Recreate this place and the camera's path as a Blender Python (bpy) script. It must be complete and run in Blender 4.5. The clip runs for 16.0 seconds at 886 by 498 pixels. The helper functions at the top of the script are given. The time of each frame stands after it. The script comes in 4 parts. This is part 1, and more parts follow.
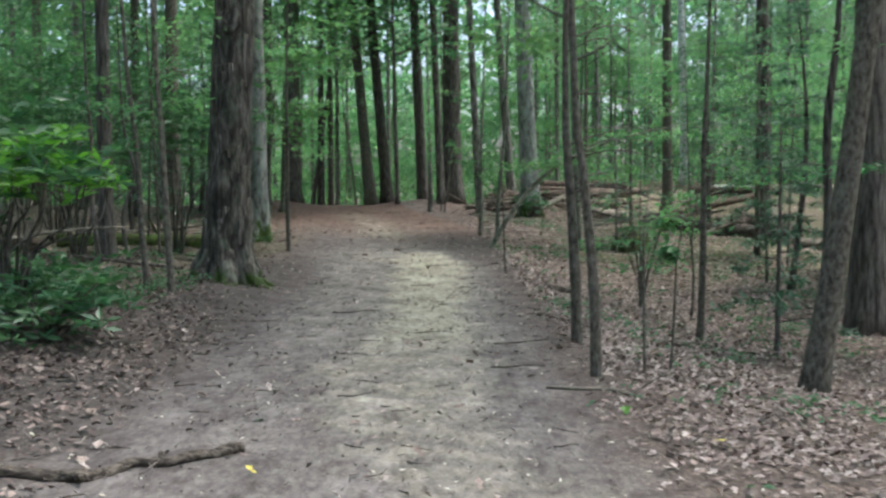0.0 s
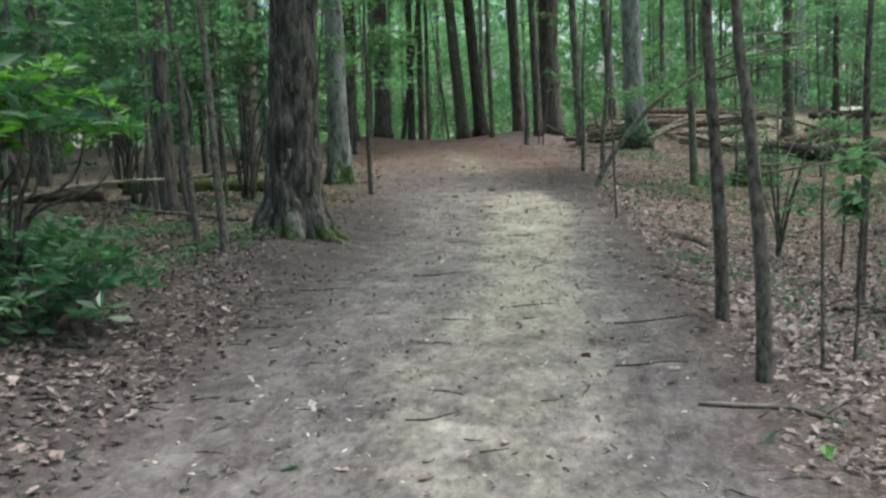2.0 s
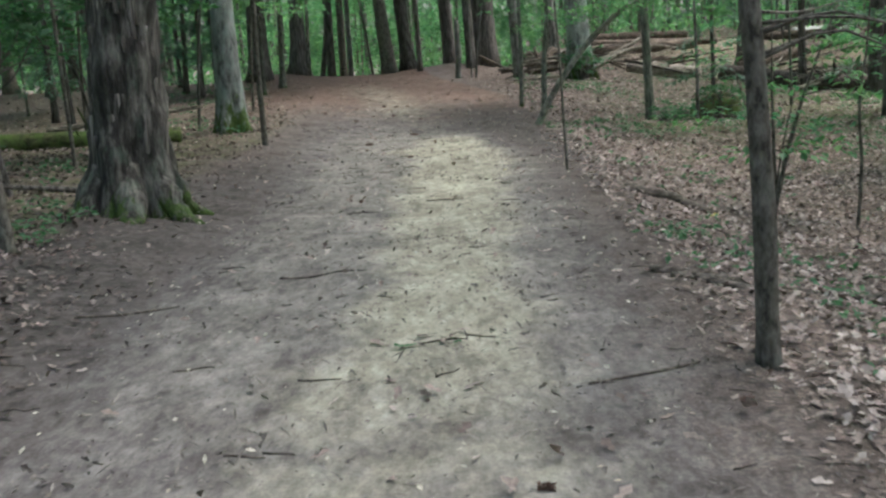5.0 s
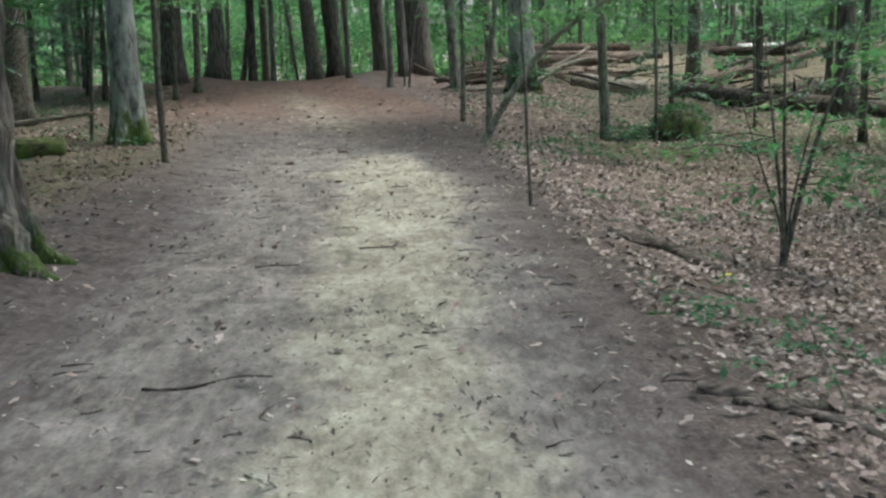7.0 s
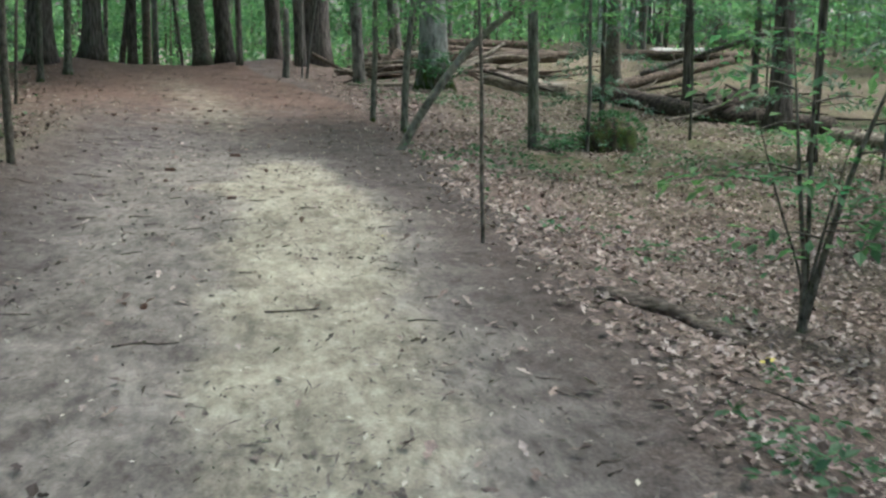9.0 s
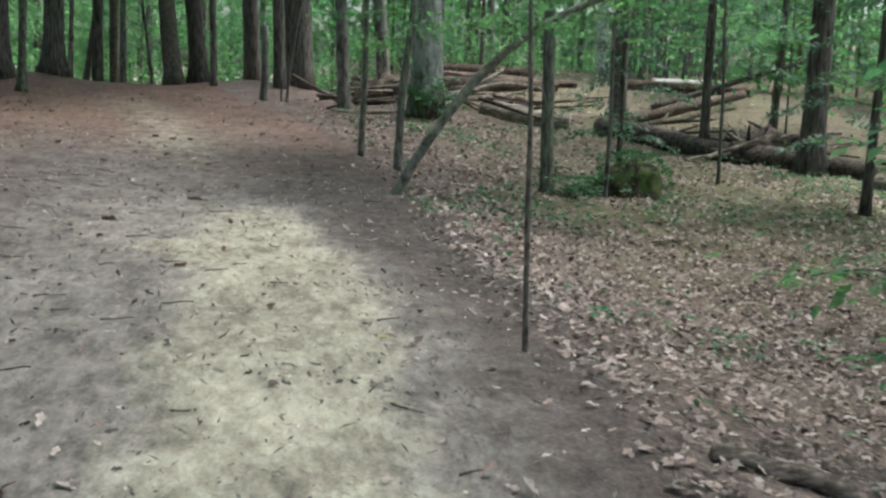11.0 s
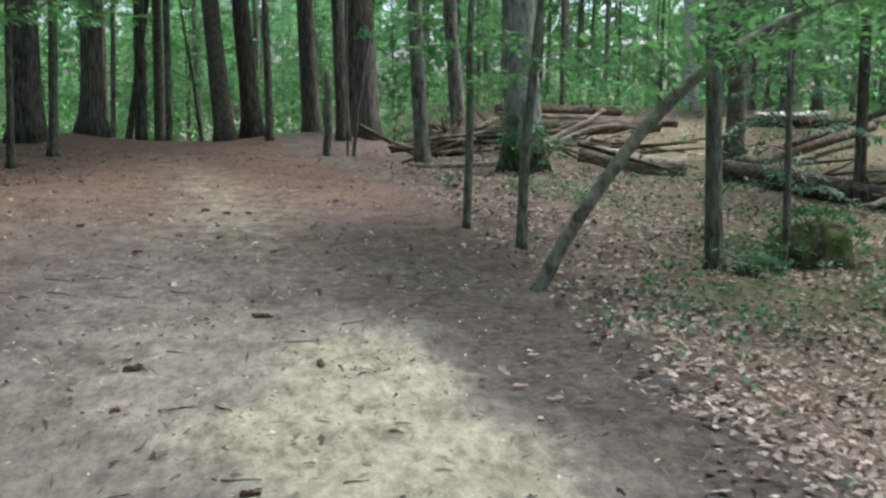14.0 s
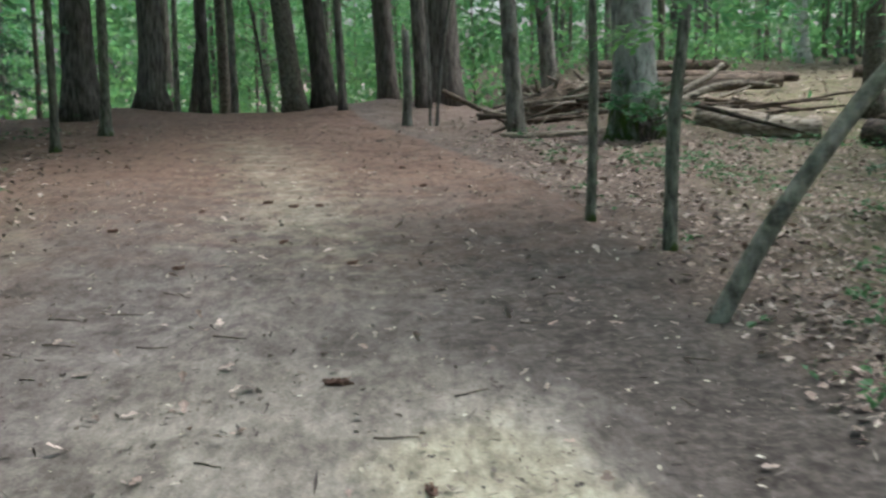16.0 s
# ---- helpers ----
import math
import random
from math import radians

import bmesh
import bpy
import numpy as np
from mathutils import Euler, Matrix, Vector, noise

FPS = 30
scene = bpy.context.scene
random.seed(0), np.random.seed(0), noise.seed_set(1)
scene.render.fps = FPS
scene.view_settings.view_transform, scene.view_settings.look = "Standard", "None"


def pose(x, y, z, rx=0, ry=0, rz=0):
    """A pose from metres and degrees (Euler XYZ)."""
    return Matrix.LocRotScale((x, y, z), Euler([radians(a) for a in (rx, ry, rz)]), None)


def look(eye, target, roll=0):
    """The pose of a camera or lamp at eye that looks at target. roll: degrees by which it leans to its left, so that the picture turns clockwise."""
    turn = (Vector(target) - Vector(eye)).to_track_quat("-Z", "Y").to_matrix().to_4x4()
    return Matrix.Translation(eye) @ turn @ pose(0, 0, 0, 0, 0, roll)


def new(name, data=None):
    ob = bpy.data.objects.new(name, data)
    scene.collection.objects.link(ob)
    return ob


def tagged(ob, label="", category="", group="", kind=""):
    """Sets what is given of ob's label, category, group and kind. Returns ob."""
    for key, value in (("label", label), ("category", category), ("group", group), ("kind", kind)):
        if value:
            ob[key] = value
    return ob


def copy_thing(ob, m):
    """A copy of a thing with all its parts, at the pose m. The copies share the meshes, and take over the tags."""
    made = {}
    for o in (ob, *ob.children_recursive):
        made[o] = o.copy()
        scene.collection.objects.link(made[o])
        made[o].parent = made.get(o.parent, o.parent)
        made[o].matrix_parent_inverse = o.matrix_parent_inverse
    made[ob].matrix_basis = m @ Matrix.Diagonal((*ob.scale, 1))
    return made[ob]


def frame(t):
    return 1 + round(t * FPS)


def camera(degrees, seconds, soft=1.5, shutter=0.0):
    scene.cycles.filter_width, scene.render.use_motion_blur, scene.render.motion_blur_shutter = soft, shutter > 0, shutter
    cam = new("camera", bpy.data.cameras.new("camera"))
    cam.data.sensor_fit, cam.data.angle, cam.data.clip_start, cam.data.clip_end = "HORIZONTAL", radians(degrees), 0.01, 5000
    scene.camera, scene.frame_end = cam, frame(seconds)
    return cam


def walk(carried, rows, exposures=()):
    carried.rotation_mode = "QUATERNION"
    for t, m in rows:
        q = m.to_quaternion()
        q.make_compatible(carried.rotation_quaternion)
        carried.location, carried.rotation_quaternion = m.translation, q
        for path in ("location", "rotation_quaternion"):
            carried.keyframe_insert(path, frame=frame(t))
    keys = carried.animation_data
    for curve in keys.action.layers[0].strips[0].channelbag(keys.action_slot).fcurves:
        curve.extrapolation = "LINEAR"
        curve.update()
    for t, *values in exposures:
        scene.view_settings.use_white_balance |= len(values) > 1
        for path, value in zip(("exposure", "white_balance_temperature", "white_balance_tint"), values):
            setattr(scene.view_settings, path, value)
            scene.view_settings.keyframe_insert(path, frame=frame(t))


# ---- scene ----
cam = camera(45.2, 16.0, soft=2.5, shutter=0.3)
METRES, EYE, TILT, LEAN, TURN = 18.0, 1.52, -3.4, 0.0, 0.0
ROWS = [
    (0.0, 0.0, 0.0, 0.0, -0.0, 0.0, -0.0),
    (0.5, -0.0003, 0.0309, 0.0023, 2.49, -0.83, -0.49),
    (1.0, 0.0018, 0.062, 0.0027, 3.23, -0.09, 0.49),
    (1.5, 0.0009, 0.0917, 0.0054, 5.31, -0.99, -2.94),
    (2.0, -0.0027, 0.1216, 0.0092, 5.19, -3.64, 1.12),
    (2.5, -0.0015, 0.1508, 0.0104, 5.79, -5.04, 0.8),
    (3.0, -0.0032, 0.181, 0.0116, 3.93, -7.85, 1.73),
    (3.5, -0.0008, 0.2123, 0.0125, 1.77, -8.32, 3.57),
    (6.0, 0.0035, 0.369, 0.0178, 1.97, -6.47, 0.85),
    (6.5, 0.0006, 0.4007, 0.0202, 1.24, -6.45, -1.13),
    (7.0, -0.0061, 0.4307, 0.0219, -2.09, -6.96, 1.48),
    (7.5, -0.0098, 0.4626, 0.0243, -2.74, -6.58, -1.69),
    (8.0, -0.0148, 0.4928, 0.0261, -4.74, -7.64, 1.35),
    (8.5, -0.0147, 0.5247, 0.0272, -7.61, -7.02, 1.37),
    (9.0, -0.0182, 0.5551, 0.029, -8.06, -7.39, -0.79),
    (11.5, -0.0148, 0.7108, 0.0392, -9.18, -4.99, -2.16),
    (12.0, -0.0161, 0.7413, 0.0435, -10.18, -3.61, 0.24),
    (12.5, -0.0196, 0.7746, 0.046, -8.44, -2.59, -1.9),
    (13.0, -0.0278, 0.8057, 0.0479, -8.51, -3.12, -1.31),
    (13.5, -0.0287, 0.8373, 0.0492, -6.6, -2.94, 0.27),
    (14.0, -0.0326, 0.8663, 0.0496, -6.57, -3.94, -0.1),
    (14.5, -0.0331, 0.898, 0.0533, -9.22, -3.61, 1.75),
    (15.0, -0.0333, 0.929, 0.0556, -6.5, -3.57, -0.08),
    (15.5, -0.0376, 0.9568, 0.0583, -6.36, -5.33, 0.73),
    (16.0, -0.038, 0.9915, 0.0594, -2.63, -6.01, 1.47),
]
EXPOSURE = 1.7
walk(cam, [(t, pose(0, 0, EYE, TILT, LEAN, TURN) @ pose(METRES * x, METRES * y, METRES * z, 90 + pitch, roll, yaw)) for t, x, y, z, yaw, pitch, roll in ROWS],
     [(0, EXPOSURE, 5800, 7), (16, EXPOSURE, 5800, 7)])

# ---- light: a bright, hazy sky over closed woods ----
SUN_EL, SUN_AZ = radians(68), radians(70)
world = bpy.data.worlds.new("sky")
scene.world = world
world.use_nodes = True
wn = world.node_tree.nodes
sky = wn.new("ShaderNodeTexSky")
sky.sky_type, sky.sun_disc = "NISHITA", False
sky.sun_elevation, sky.sun_rotation = SUN_EL, SUN_AZ
sky.air_density, sky.dust_density = 0.8, 6.0
wn["Background"].inputs[1].default_value = 0.15
world.node_tree.links.new(sky.outputs[0], wn["Background"].inputs[0])
sun = new("sun", bpy.data.lights.new("sun", "SUN"))
sun.data.energy, sun.data.angle, sun.data.color = 1.4, radians(25), (1.0, 0.95, 0.86)
sun.matrix_world = look((math.sin(SUN_AZ) * math.cos(SUN_EL) * 50, math.cos(SUN_AZ) * math.cos(SUN_EL) * 50, math.sin(SUN_EL) * 50), (0, 0, 0))

rng = np.random.default_rng(7)


# ---- materials ----
def shader(name):
    m = bpy.data.materials.new(name)
    m.use_nodes = True
    return m, m.node_tree.nodes, m.node_tree.links, m.node_tree.nodes["Principled BSDF"]


def noise_tex(n, l, coord, scale, detail=4.0, rough=0.6, stretch=(1, 1, 1)):
    mp = n.new("ShaderNodeMapping")
    mp.inputs["Scale"].default_value = stretch
    l.new(coord, mp.inputs[0])
    tx = n.new("ShaderNodeTexNoise")
    tx.inputs["Scale"].default_value, tx.inputs["Detail"].default_value, tx.inputs["Roughness"].default_value = scale, detail, rough
    l.new(mp.outputs[0], tx.inputs["Vector"])
    return tx.outputs["Fac"]


def ramp(n, l, fac, *stops):
    r = n.new("ShaderNodeValToRGB")
    e = r.color_ramp.elements
    while len(e) < len(stops):
        e.new(0.5)
    for k, (p, c) in zip(e, stops):
        k.position, k.color = p, (*c, 1) if len(c) == 3 else c
    l.new(fac, r.inputs[0])
    return r.outputs[0]


def mix(n, l, fac, a, b, mode="MIX"):
    m = n.new("ShaderNodeMix")
    m.data_type, m.blend_type = "RGBA", mode
    for sock, v in ((m.inputs[0], fac), (m.inputs[6], a), (m.inputs[7], b)):
        if isinstance(v, (int, float)):
            sock.default_value = v
        elif isinstance(v, tuple):
            sock.default_value = (*v, 1)
        else:
            l.new(v, sock)
    return m.outputs[2]


def bump(n, l, height, strength, distance, bsdf):
    b = n.new("ShaderNodeBump")
    b.inputs["Strength"].default_value, b.inputs["Distance"].default_value = strength, distance
    l.new(height, b.inputs["Height"])
    l.new(b.outputs[0], bsdf.inputs["Normal"])


def bark(name, dark, light, stretch=0.12, scale=22.0, lichen=(0.16, 0.2, 0.15), lichen_amount=0.5, moss_height=0.0, relief=0.03, lying=False):
    """Furrowed bark with lichen blotches, and moss up to moss_height above the foot."""
    m, n, l, b = shader(name)
    co = n.new("ShaderNodeTexCoord").outputs["Object"]
    info = n.new("ShaderNodeObjectInfo").outputs["Random"]
    furrow = noise_tex(n, l, co, scale, 5, 0.65, (stretch, 1, 1) if lying else (1, 1, stretch))
    grain = noise_tex(n, l, co, scale * 4, 4, 0.7, (0.4, 1, 1) if lying else (1, 1, 0.4))
    col = ramp(n, l, furrow, (0.36, tuple(c * 0.35 for c in dark)), (0.48, dark), (0.66, light))
    col = mix(n, l, 0.35, col, ramp(n, l, grain, (0.3, (0.2, 0.2, 0.2)), (0.75, (0.9, 0.88, 0.85))), "OVERLAY")
    blot = noise_tex(n, l, co, 5.0, 5, 0.7, (1, 1, 0.6))
    col = mix(n, l, ramp(n, l, blot, (0.62 - 0.2 * lichen_amount, (0, 0, 0)), (0.75 - 0.12 * lichen_amount, (lichen_amount,) * 3)), col, lichen)
    tone = n.new("ShaderNodeMapRange")
    tone.inputs[3].default_value, tone.inputs[4].default_value = 0.75, 1.2
    l.new(info, tone.inputs[0])
    hsv = n.new("ShaderNodeHueSaturation")
    l.new(tone.outputs[0], hsv.inputs["Value"])
    l.new(col, hsv.inputs["Color"])
    col = hsv.outputs[0]
    if moss_height:
        sep = n.new("ShaderNodeSeparateXYZ")
        l.new(co, sep.inputs[0])
        mo = n.new("ShaderNodeMapRange")
        mo.inputs[1].default_value, mo.inputs[2].default_value, mo.inputs[3].default_value, mo.inputs[4].default_value = -0.1, moss_height, 0.5, -0.35
        l.new(sep.outputs[2], mo.inputs[0])
        add = n.new("ShaderNodeMath")
        l.new(mo.outputs[0], add.inputs[0])
        wide_noise = n.new("ShaderNodeMath")
        wide_noise.operation = "MULTIPLY_ADD"
        wide_noise.inputs[1].default_value, wide_noise.inputs[2].default_value = 2.2, -0.62
        l.new(noise_tex(n, l, co, 7.0, 5, 0.65, (1, 1, 0.5)), wide_noise.inputs[0])
        l.new(wide_noise.outputs[0], add.inputs[1])
        col = mix(n, l, ramp(n, l, add.outputs[0], (0.62, (0, 0, 0)), (0.85, (1, 1, 1))), col, ramp(n, l, grain, (0.35, (0.03, 0.05, 0.012)), (0.7, (0.09, 0.13, 0.03))))
    l.new(col, b.inputs["Base Color"])
    b.inputs["Roughness"].default_value = 0.92
    b.inputs["Specular IOR Level"].default_value = 0.25
    h = n.new("ShaderNodeMath")
    h.operation = "MULTIPLY_ADD"
    l.new(grain, h.inputs[0])
    h.inputs[1].default_value = 0.3
    l.new(furrow, h.inputs[2])
    bump(n, l, h.outputs[0], 0.9, relief, b)
    return m


def leaf_material(name, a, b_, glow=0.45, gloss=0.08):
    """Leaves that let light through; hue varies leaf by leaf and plant by plant."""
    m = bpy.data.materials.new(name)
    m.use_nodes = True
    n, l = m.node_tree.nodes, m.node_tree.links
    n.remove(n["Principled BSDF"])
    geo = n.new("ShaderNodeNewGeometry").outputs["Random Per Island"]
    info = n.new("ShaderNodeObjectInfo").outputs["Random"]
    av = n.new("ShaderNodeMath")
    av.operation = "MULTIPLY_ADD"
    av.inputs[1].default_value = 0.45
    l.new(info, av.inputs[0])
    half = n.new("ShaderNodeMath")
    half.operation = "MULTIPLY"
    half.inputs[1].default_value = 0.55
    l.new(geo, half.inputs[0])
    l.new(half.outputs[0], av.inputs[2])
    col = mix(n, l, av.outputs[0], a, b_)
    co = n.new("ShaderNodeTexCoord").outputs["Object"]
    col = mix(n, l, 0.3, col, ramp(n, l, noise_tex(n, l, co, 60.0, 2), (0.3, (0.25, 0.25, 0.25)), (0.7, (0.8, 0.8, 0.8))), "OVERLAY")
    d, tr, g = n.new("ShaderNodeBsdfDiffuse"), n.new("ShaderNodeBsdfTranslucent"), n.new("ShaderNodeBsdfGlossy")
    g.inputs["Roughness"].default_value = 0.45
    l.new(col, d.inputs[0])
    hs = n.new("ShaderNodeHueSaturation")
    hs.inputs["Hue"].default_value, hs.inputs["Saturation"].default_value, hs.inputs["Value"].default_value = 0.5, 1.1, 1.5
    l.new(col, hs.inputs["Color"])
    l.new(hs.outputs[0], tr.inputs[0])
    m1, m2 = n.new("ShaderNodeMixShader"), n.new("ShaderNodeMixShader")
    m1.inputs[0].default_value, m2.inputs[0].default_value = glow, gloss
    l.new(d.outputs[0], m1.inputs[1]), l.new(tr.outputs[0], m1.inputs[2])
    l.new(m1.outputs[0], m2.inputs[1]), l.new(g.outputs[0], m2.inputs[2])
    l.new(m2.outputs[0], n["Material Output"].inputs[0])
    return m


def dry_leaf_material(name, *cols):
    m, n, l, b = shader(name)
    geo = n.new("ShaderNodeNewGeometry").outputs["Random Per Island"]
    col = ramp(n, l, geo, *[(i / (len(cols) - 1), c) for i, c in enumerate(cols)])
    co = n.new("ShaderNodeTexCoord").outputs["Object"]
    col = mix(n, l, 0.5, col, ramp(n, l, noise_tex(n, l, co, 45.0, 3), (0.3, (0.2, 0.2, 0.2)), (0.75, (0.85, 0.85, 0.85))), "OVERLAY")
    l.new(col, b.inputs["Base Color"])
    b.inputs["Roughness"].default_value = 0.75
    b.inputs["Specular IOR Level"].default_value = 0.3
    return m


def ground_material():
    m, n, l, b = shader("woodland_floor")
    co = n.new("ShaderNodeTexCoord").outputs["Object"]

    def mask(name, spread, scale):
        at = n.new("ShaderNodeAttribute")
        at.attribute_name = name
        k = n.new("ShaderNodeMath")
        k.operation = "MULTIPLY_ADD"
        k.inputs[1].default_value = spread
        l.new(noise_tex(n, l, co, scale, 6, 0.62), k.inputs[0])
        l.new(at.outputs["Fac"], k.inputs[2])
        s = n.new("ShaderNodeMapRange")
        s.interpolation_type = "SMOOTHSTEP"
        s.inputs[1].default_value, s.inputs[2].default_value = 0.5 * spread + 0.12, 0.5 * spread + 0.88
        l.new(k.outputs[0], s.inputs[0])
        return s.outputs[0]

    fine, mid, big = noise_tex(n, l, co, 60.0, 4, 0.7), noise_tex(n, l, co, 14.0, 6, 0.65), noise_tex(n, l, co, 1.3, 4)
    litter = ramp(n, l, noise_tex(n, l, co, 30.0, 5, 0.75), (0.32, (0.032, 0.024, 0.02)), (0.5, (0.13, 0.098, 0.08)), (0.68, (0.27, 0.208, 0.17)))
    lump = mix(n, l, 0.5, noise_tex(n, l, co, 3.2, 5, 0.6, (1, 0.6, 1)), noise_tex(n, l, co, 22.0, 6, 0.66, (1, 0.4, 1)))
    dirt = ramp(n, l, lump, (0.38, (0.082, 0.069, 0.064)), (0.5, (0.143, 0.124, 0.115)), (0.62, (0.212, 0.188, 0.174)))
    trodden = ramp(n, l, lump, (0.38, (0.13, 0.114, 0.1)), (0.5, (0.206, 0.183, 0.158)), (0.62, (0.284, 0.257, 0.221)))
    # pale worn sand, with light from the canopy gap mixed into its colour
    lit_sand = ramp(n, l, lump, (0.38, (0.213, 0.19, 0.146)), (0.5, (0.33, 0.3, 0.229)), (0.62, (0.432, 0.396, 0.307)))
    needles = ramp(n, l, noise_tex(n, l, co, 40.0, 5, 0.75), (0.35, (0.07, 0.046, 0.036)), (0.5, (0.16, 0.104, 0.08)), (0.66, (0.27, 0.185, 0.146)))
    green = ramp(n, l, noise_tex(n, l, co, 35.0, 5, 0.75), (0.35, (0.03, 0.04, 0.012)), (0.65, (0.13, 0.16, 0.05)))
    col = mix(n, l, mask("green", 0.9, 3.0), litter, green)
    col = mix(n, l, mask("dirt", 0.55, 3.5), col, dirt)
    # dark earth colour, which also carries shade painted on the trail
    shade_humus = ramp(n, l, mid, (0.28, (0.036, 0.03, 0.027)), (0.5, (0.078, 0.066, 0.059)), (0.72, (0.145, 0.126, 0.112)))
    col = mix(n, l, mask("trodden", 0.9, 3.2), col, trodden)
    col = mix(n, l, mask("shade_humus", 0.7, 2.8), col, shade_humus)
    col = mix(n, l, mask("needles", 0.8, 2.5), col, needles)
    col = mix(n, l, mask("lit_sand", 1.1, 4.2), col, lit_sand)
    smudge = noise_tex(n, l, co, 9.0, 6, 0.66, (1, 0.45, 1))
    col = mix(n, l, 0.8, col, ramp(n, l, smudge, (0.4, (1.08, 1.08, 1.09)), (0.5, (0.95, 0.945, 0.945)), (0.62, (0.62, 0.605, 0.61))), "MULTIPLY")
    col = mix(n, l, 0.42, col, ramp(n, l, fine, (0.28, (0.2, 0.2, 0.2)), (0.72, (0.8, 0.8, 0.8))), "OVERLAY")
    col = mix(n, l, 0.35, col, ramp(n, l, big, (0.3, (0.3, 0.3, 0.3)), (0.7, (0.7, 0.7, 0.7))), "OVERLAY")
    l.new(col, b.inputs["Base Color"])
    b.inputs["Roughness"].default_value = 0.95
    b.inputs["Specular IOR Level"].default_value = 0.15
    h = n.new("ShaderNodeMath")
    h.operation = "MULTIPLY_ADD"
    h.inputs[1].default_value = 0.1
    l.new(fine, h.inputs[0])
    l.new(lump, h.inputs[2])
    bump(n, l, h.outputs[0], 0.35, 0.016, b)
    return m


M_GROUND = ground_material()
M_OAK = bark("shaggy_oak_bark", (0.062, 0.053, 0.045), (0.225, 0.2, 0.172), 0.2, 12, moss_height=0.4, lichen_amount=0.5, relief=0.05)
M_GREY = bark("grey_lichened_bark", (0.19, 0.19, 0.175), (0.34, 0.345, 0.32), 0.35, 9, (0.28, 0.33, 0.29), 0.7, 1.3)
M_GREYDRY = bark("pale_grey_bark", (0.13, 0.12, 0.105), (0.26, 0.24, 0.215), 0.3, 12, (0.28, 0.31, 0.28), 0.5)
M_DARK = bark("dark_conifer_bark", (0.1, 0.086, 0.076), (0.2, 0.175, 0.157), 0.16, 20, (0.11, 0.12, 0.1), 0.3)
M_BROWN = bark("brown_sapling_bark", (0.115, 0.1, 0.08), (0.2, 0.178, 0.147), 0.5, 26, (0.22, 0.24, 0.2), 0.4, relief=0.006)
M_GREEN = bark("greenish_sapling_bark", (0.12, 0.117, 0.095), (0.235, 0.23, 0.19), 0.25, 26, (0.17, 0.2, 0.14), 0.6, 0.18, relief=0.01)
M_POLE = bark("smooth_olive_bark", (0.15, 0.142, 0.115), (0.28, 0.266, 0.22), 0.8, 10, (0.2, 0.22, 0.17), 0.5, relief=0.008)
M_DEAD = bark("weathered_dead_wood", (0.17, 0.145, 0.115), (0.36, 0.315, 0.255), 0.1, 24, (0.3, 0.3, 0.25), 0.3, lying=True)
M_ROT = bark("rotten_brown_wood", (0.075, 0.056, 0.043), (0.19, 0.145, 0.112), 0.12, 20, (0.2, 0.18, 0.13), 0.3, lying=True)
M_DARKROT = bark("damp_rotten_wood", (0.04, 0.032, 0.027), (0.115, 0.09, 0.073), 0.15, 18, (0.1, 0.11, 0.06), 0.4, lying=True)
M_TAN = bark("bare_tan_wood", (0.27, 0.225, 0.175), (0.58, 0.52, 0.44), 0.08, 18, (0.4, 0.36, 0.28), 0.3, lying=True)
M_WHITE = bark("white_birch_bark", (0.5, 0.49, 0.46), (0.75, 0.74, 0.71), 0.6, 12, (0.6, 0.6, 0.56), 0.3, lying=True)
M_MOSSLOG = bark("mossy_log_bark", (0.05, 0.055, 0.025), (0.12, 0.13, 0.05), 0.4, 14, (0.1, 0.15, 0.035), 0.9, lying=True)
M_MOSSFOOT = bark("mossy_stump_wood", (0.05, 0.04, 0.03), (0.13, 0.1, 0.075), 0.5, 12, (0.09, 0.13, 0.03), 0.9)
M_PLATE = bark("bark_plate_wood", (0.1, 0.085, 0.072), (0.26, 0.228, 0.196), 0.06, 30, (0.25, 0.26, 0.22), 0.3, relief=0.012)
M_CANOPY = leaf_material("canopy_leaves", (0.052, 0.135, 0.064), (0.15, 0.258, 0.1), 0.6, 0.04)
M_MAPLE = leaf_material("bright_understory_leaves", (0.056, 0.155, 0.076), (0.155, 0.275, 0.102), 0.6, 0.03)
M_HEMLOCK = leaf_material("hemlock_needles", (0.04, 0.095, 0.055), (0.075, 0.15, 0.08), 0.45)
M_RHODO = leaf_material("broad_evergreen_leaves", (0.03, 0.09, 0.035), (0.075, 0.165, 0.055), 0.4, 0.06)
M_SPRIG = leaf_material("fresh_yellow_green_leaves", (0.09, 0.23, 0.035), (0.16, 0.33, 0.06), 0.5, 0.05)
M_HERB = leaf_material("low_green_plants", (0.035, 0.1, 0.05), (0.09, 0.185, 0.075), 0.4, 0.04)
M_LITTER = dry_leaf_material("dry_oak_leaves", (0.062, 0.047, 0.04), (0.172, 0.126, 0.105), (0.355, 0.268, 0.228), (0.235, 0.178, 0.15), (0.49, 0.405, 0.355), (0.12, 0.089, 0.074))
M_FLECK = dry_leaf_material("dark_leaf_crumbs", (0.065, 0.054, 0.047), (0.115, 0.095, 0.08), (0.18, 0.15, 0.127), (0.095, 0.078, 0.067), (0.3, 0.26, 0.22))
# darker version of the oak leaves: dirt and left-side shade in one colour
M_SHADELITTER = dry_leaf_material("shaded_oak_leaves", (0.035, 0.026, 0.023), (0.085, 0.061, 0.052), (0.19, 0.138, 0.117), (0.06, 0.045, 0.038), (0.13, 0.097, 0.082), (0.29, 0.23, 0.2), (0.075, 0.055, 0.047))
M_BIT = dry_leaf_material("pale_leaf_bits", (0.42, 0.38, 0.3), (0.6, 0.56, 0.46), (0.36, 0.3, 0.22))
